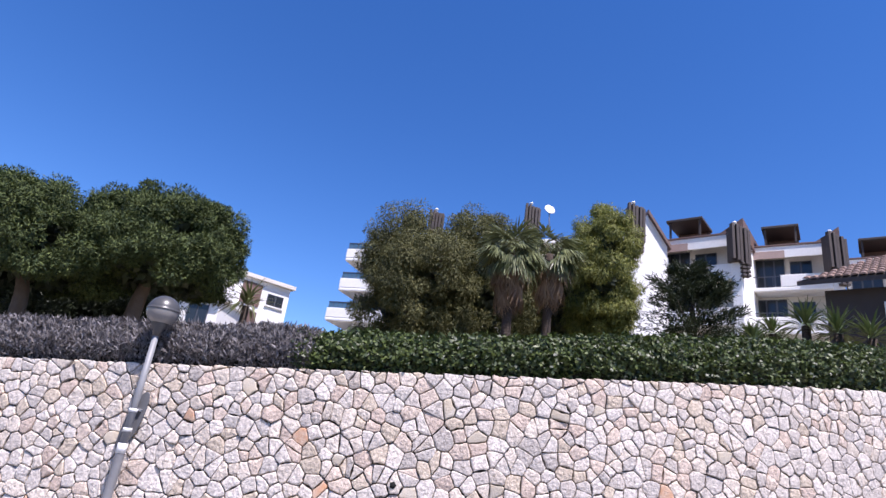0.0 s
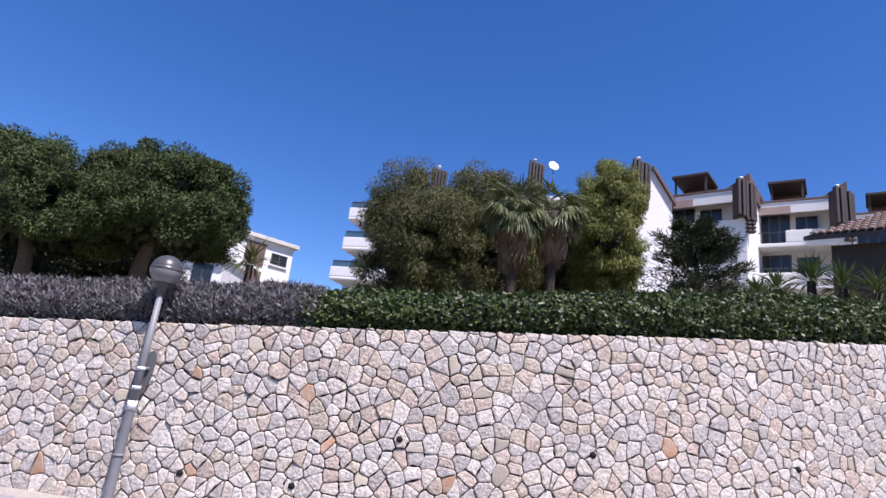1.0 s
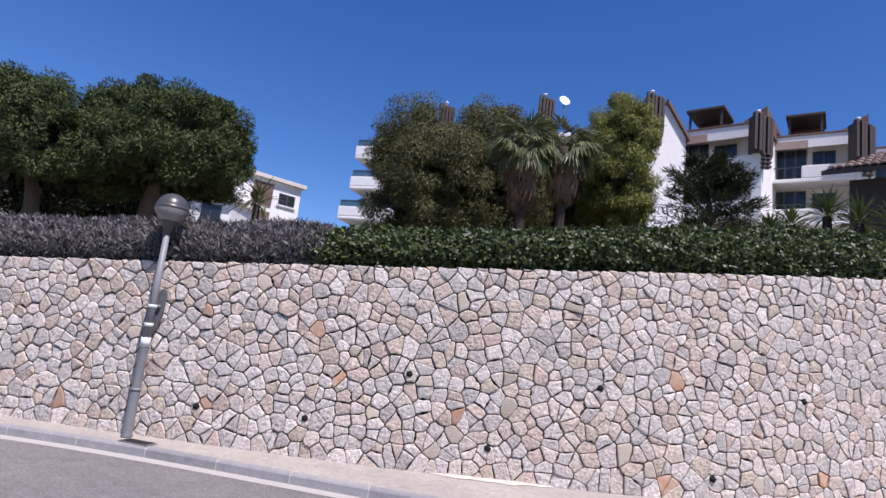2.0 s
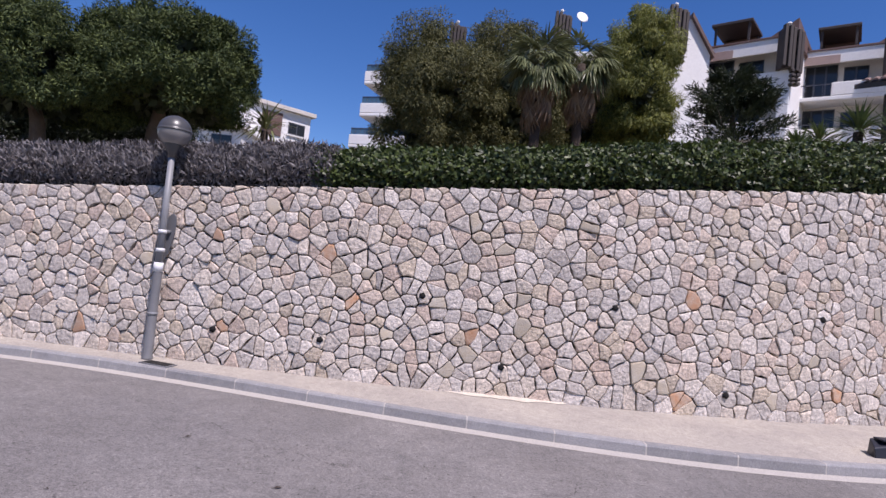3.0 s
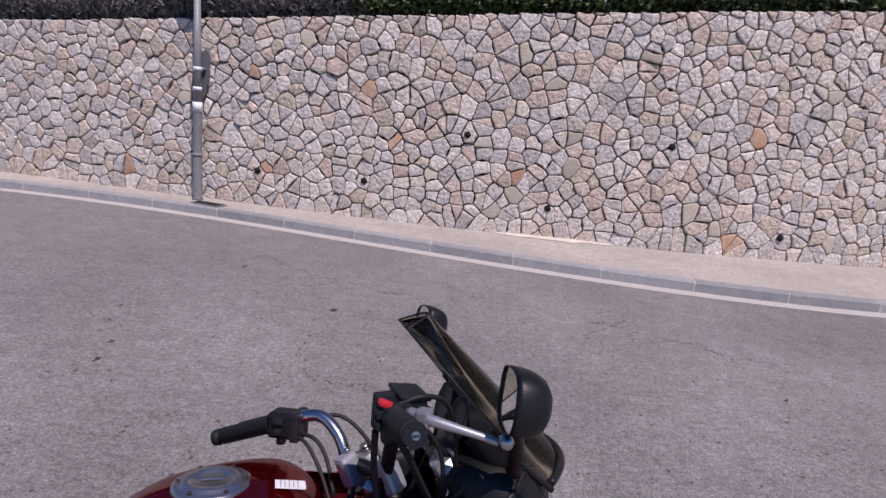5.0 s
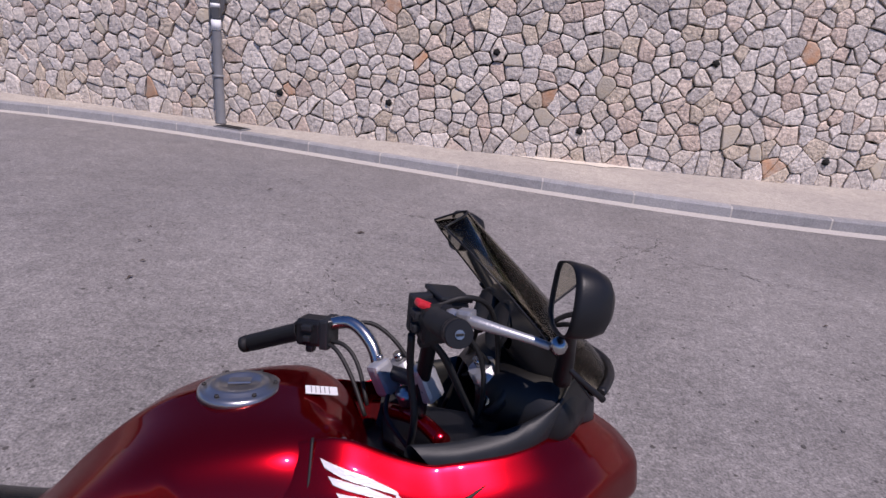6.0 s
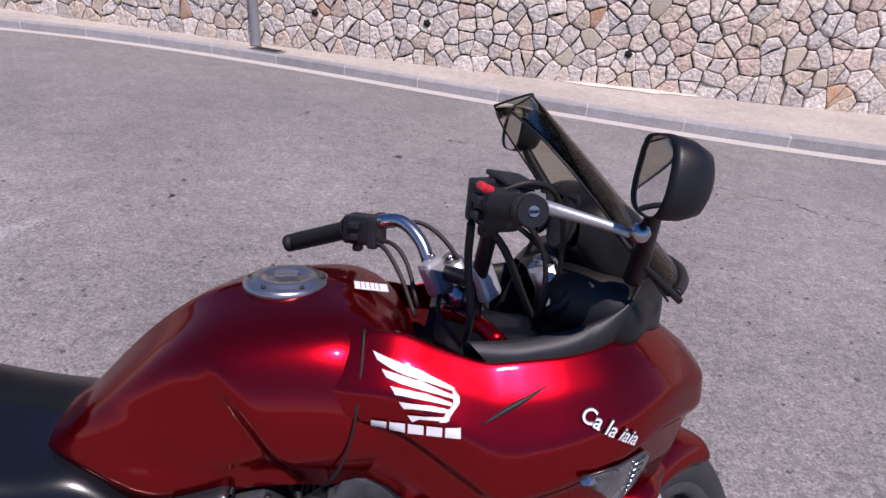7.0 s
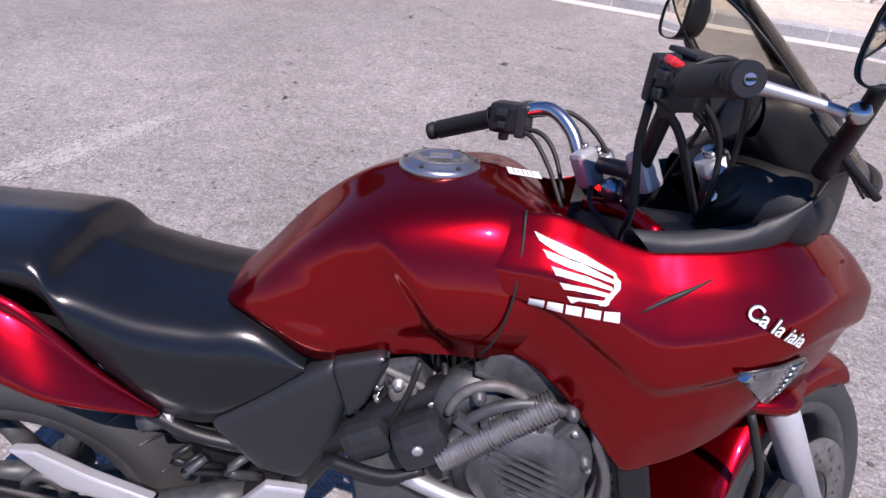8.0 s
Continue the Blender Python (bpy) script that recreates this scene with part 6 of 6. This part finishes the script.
for y in (-0.12, -0.05, 0.05, 0.12):
    part("exhaust_header", tube("exhaust_header", [(-0.18, y, 0.62), (-0.13, y, 0.5), (-0.15, y, 0.36), (-0.26, y * 0.8, 0.27), (-0.5, y * 0.6, 0.24)], 0.019, M_STEEL, 10, 4), bike, "dull steel exhaust header")
part("engine_pipe", tube("engine_pipe", [(-0.6, -0.16, 0.55), (-0.5, -0.185, 0.545), (-0.44, -0.18, 0.56)], (0.012, 0.01), M_BLACK, 8, 4), bike, "black gear linkage")
part("lower_pipe", tube("lower_pipe", [(-0.47, -0.18, 0.545), (-0.36, -0.2, 0.51), (-0.25, -0.19, 0.48)], 0.014, M_ALU, 10, 4), bike, "silver coolant pipe")

# throttle bodies and small engine fittings
fit = random.Random(5)
for k in range(3):
    bx, bz = -0.525 + 0.05 * k, 0.705 - 0.03 * k
    body = part("throttle_body", lathe("throttle_body", [(0.001, -0.05), (0.02, -0.05), (0.024, -0.044), (0.024, -0.03), (0.018, -0.026), (0.018, 0.01), (0.027, 0.014), (0.027, 0.03), (0.001, 0.03)], M_DULL_ALU, 18, "Y"), bike, "dull cast throttle body", pose(bx, -0.1, bz, 0, 15, 0))
    part("flange", box("flange", (0.056, 0.008, 0.02), M_DULL_ALU, 0.003), body, m=pose(0, -0.036, 0.0, 0, 50 - 30 * k, 0))
    part("bracket", box("bracket", (0.012, 0.03, 0.05), M_ALU, 0.003), body, m=pose(0.026, -0.022, -0.006, 0, 12, 0))
    part("banjo", lathe("banjo", [(0.001, -0.012), (0.006, -0.012), (0.006, -0.006), (0.01, -0.006), (0.01, 0.006), (0.001, 0.006)], M_ALU, 8, "Y"), body, m=Matrix.Translation((-0.012, -0.046, 0.018)))
    part("screw", lathe("screw", [(0.001, -0.006), (0.004, -0.006), (0.004, 0.004), (0.001, 0.004)], M_STEEL, 8, "Y"), body, m=Matrix.Translation((0.014, -0.046, -0.014)))
part("fuel_rail", tube("fuel_rail", [(-0.56, -0.135, 0.735), (-0.47, -0.14, 0.7), (-0.41, -0.14, 0.655)], 0.007, M_DULL_ALU, 8, 3), bike, "thin metal fuel rail")
part("idle_cable", tube("idle_cable", [(-0.45, -0.15, 0.74), (-0.47, -0.16, 0.68), (-0.5, -0.155, 0.61)], 0.005, M_RUBBER, 8, 4), bike, "black idle cable")
for k in range(12):
    x, z = -0.55 + 0.03 * (k % 6) + fit.uniform(-0.006, 0.006), 0.665 - 0.035 * (k // 6) - 0.012 * (k % 6) + fit.uniform(-0.006, 0.006)
    part("engine_bolt", lathe("engine_bolt", [(0.001, -0.014), (0.0055, -0.014), (0.0055, -0.006), (0.009, -0.006), (0.009, 0.02), (0.001, 0.02)], fit.choice((M_DULL_ALU, M_ENGINE, M_ALU)), 6, "Y"), bike, m=Matrix.Translation((x, -0.128, z)))
# ribbed cover and rim over the clutch
rim = [(-0.29 + 0.118 * math.cos(radians(a)), -0.185, 0.585 + 0.118 * math.sin(radians(a))) for a in range(60, 200, 12)]
part("cover_rim", tube("cover_rim", rim, (0.008, 0.01, 0.008), M_ENGINE, 8, 2), bike, "raised rim of the engine cover")
rim = [(-0.345 + 0.062 * math.cos(radians(a)), -0.18, 0.665 + 0.062 * math.sin(radians(a))) for a in range(20, 190, 17)]
part("cover_rim", tube("cover_rim", rim, (0.007, 0.009, 0.007), M_DULL_ALU, 8, 2), bike, "bright curved casting edge")
for x, z in ((-0.365, 0.712), (-0.23, 0.69), (-0.2, 0.6), (-0.24, 0.5), (-0.4, 0.52)):
    part("cover_bolt", lathe("cover_bolt", [(0.001, -0.01), (0.007, -0.01), (0.008, -0.004), (0.011, -0.003), (0.011, 0.02), (0.001, 0.02)], M_ENGINE, 10, "Y"), bike, m=Matrix.Translation((x, -0.19, z)))
for i in range(7):
    x, z = fit.uniform(-0.86, -0.74), fit.uniform(0.42, 0.6)
    part("linkage", tube("linkage", [(x, -0.1, z), (x - 0.03, -0.12, z - 0.02), (x - 0.06 * fit.uniform(-1, 1), -0.09, z - 0.06)], fit.uniform(0.005, 0.012), fit.choice((M_BLACK, M_ENGINE, M_RUBBER)), 7, 3), bike)

# ---- small things on the road ----
M_CHALK = material("pale_scuff", (0.33, 0.315, 0.305), 0.9, vary=(0.25, 0.24, 0.23), scale=14, amount=1.0, fine=90)
M_DRY_LEAF = material("dry_leaf", (0.05, 0.035, 0.025), 0.8)
M_SAND = material("pale_sand", (0.62, 0.56, 0.46), 0.95, vary=(0.5, 0.44, 0.36), scale=12, amount=0.9, fine=90, bump=0.5, bump_scale=60)
fr = np.random.default_rng(8)
fv, ff = [], []
for i in range(4200):
    f = min(1.0, max(0.0, fr.beta(1.6, 1.4)))
    c = Vector((-2.98, 1.5, 0.003)).lerp(Vector((-2.72, 2.5, 0.003)), f)
    c += Vector((fr.normal(0, 0.07 * math.sin(math.pi * f) ** 0.5 + 0.008), fr.normal(0, 0.02), 0))
    r0, o = fr.uniform(0.0025, 0.009), len(fv)
    fv += [c + Vector((r0 * fr.uniform(0.5, 1.2) * math.cos(k * 1.257), r0 * fr.uniform(0.5, 1.2) * math.sin(k * 1.257), 0.00001 * (i % 90))) for k in range(5)]
    ff.append(tuple(range(o, o + 5)))
tagged(new("road_scuff", mesh_of("road_scuff", fv, ff, M_CHALK)), "pale chalky scuff mark on the asphalt", "road mark", kind="stuff")
M_CRACK = material("crack_filler", (0.075, 0.068, 0.062), 0.95)
cv, cf = [], []
for line in (((-2.35, 5.64), (-1.62, 5.11), (-1.26, 5.04), (-0.95, 4.87), (-0.58, 4.9)), ((0.9, 4.75), (1.15, 4.7), (1.39, 4.5), (1.67, 4.47), (1.93, 4.27), (2.33, 4.26)),
             ((1.28, 5.04), (1.12, 4.7), (0.84, 4.42), (0.7, 3.98)), ((-1.28, 3.49), (-1.04, 3.09), (-0.71, 3.05))):
    for (ax, ay), (bx, by) in zip(line, line[1:]):
        for k in range(14):
            if fr.uniform() < 0.35:
                continue
            p0 = Vector((ax, ay, 0.003)).lerp(Vector((bx, by, 0.003)), k / 14) + Vector((fr.normal(0, 0.012), fr.normal(0, 0.012), 0))
            p1 = p0 + Vector((bx - ax, by - ay, 0)) / 13 + Vector((fr.normal(0, 0.008), fr.normal(0, 0.008), 0))
            w, o = fr.uniform(0.005, 0.013), len(cv)
            n0 = Vector((ay - by, bx - ax, 0)).normalized() * w
            cv += [p0 - n0 * 0.3, p1 - n0 * 0.5, p1 + n0 * 0.5, p0 + n0 * 0.3]
            cf.append((o, o + 1, o + 2, o + 3))
tagged(new("road_crack", mesh_of("road_crack", cv, cf, M_CRACK)), "fine dark broken cracks in the asphalt", "road crack", kind="stuff")
sv, sf = [], []
for i in range(2200):
    c, r0, o = Vector((fr.uniform(-5, 4), fr.uniform(0.9, 6.0), 0.0025)), 0.003 + 0.011 * fr.uniform() ** 3, len(sv)
    sv += [c + Vector((r0 * fr.uniform(0.5, 1.3) * math.cos(k * 1.047), r0 * fr.uniform(0.5, 1.3) * math.sin(k * 1.047), 0)) for k in range(6)]
    sf.append(tuple(range(o, o + 6)))
tagged(new("road_pit", mesh_of("road_pit", sv, sf, M_CRACK)), "small dark pits and specks in the asphalt", "road pit", kind="stuff")
patch = []
for i in range(25):
    x = 0.0 + 1.75 * i / 24
    w = 0.16 * math.sin(math.pi * i / 24) ** 0.7 * (0.7 + 0.5 * noise.noise(Vector((x * 4, 5, 1)))) + 0.01
    y = wall_y(x) - 0.005
    patch.append([(x, y - w, 0.139), (x, y - w * 0.5, 0.15), (x, y + 0.01, 0.168)])
tagged(new("sand_drift", grid_mesh("sand_drift", patch, M_SAND)), "pale drift of sand at the foot of the wall", "sand", kind="stuff")
for x, y, s, a in ((-1.22, 4.25, 0.07, 20), (-2.3, 2.98, 0.05, 80), (-2.61, 3.53, 0.035, 10), (-2.34, 5.14, 0.06, 50), (-2.71, 3.81, 0.03, 0), (-2.38, 3.22, 0.04, 30), (1.2, 4.4, 0.03, 70), (2.0, 3.6, 0.035, 15)):
    leaf = thing("fallen_leaf", "small dry dark leaf lying on the asphalt", "leaf", pose(x, y, 0.004, 0, 0, a), group="leaves on the road")
    part("blade", grid_mesh("blade", [[(-s / 2, 0, 0.002), (-s / 2, 0.002, 0.003)], [(0, -s * 0.22, 0.01), (0, s * 0.22, 0.014)], [(s / 2, 0, 0.004), (s / 2, 0.002, 0.006)]], M_DRY_LEAF), leaf)
    part("stalk", tube("stalk", [(-s / 2, 0, 0.002), (-s * 0.8, 0.004, 0.006)], 0.0015, M_DRY_LEAF, 5, 1), leaf)
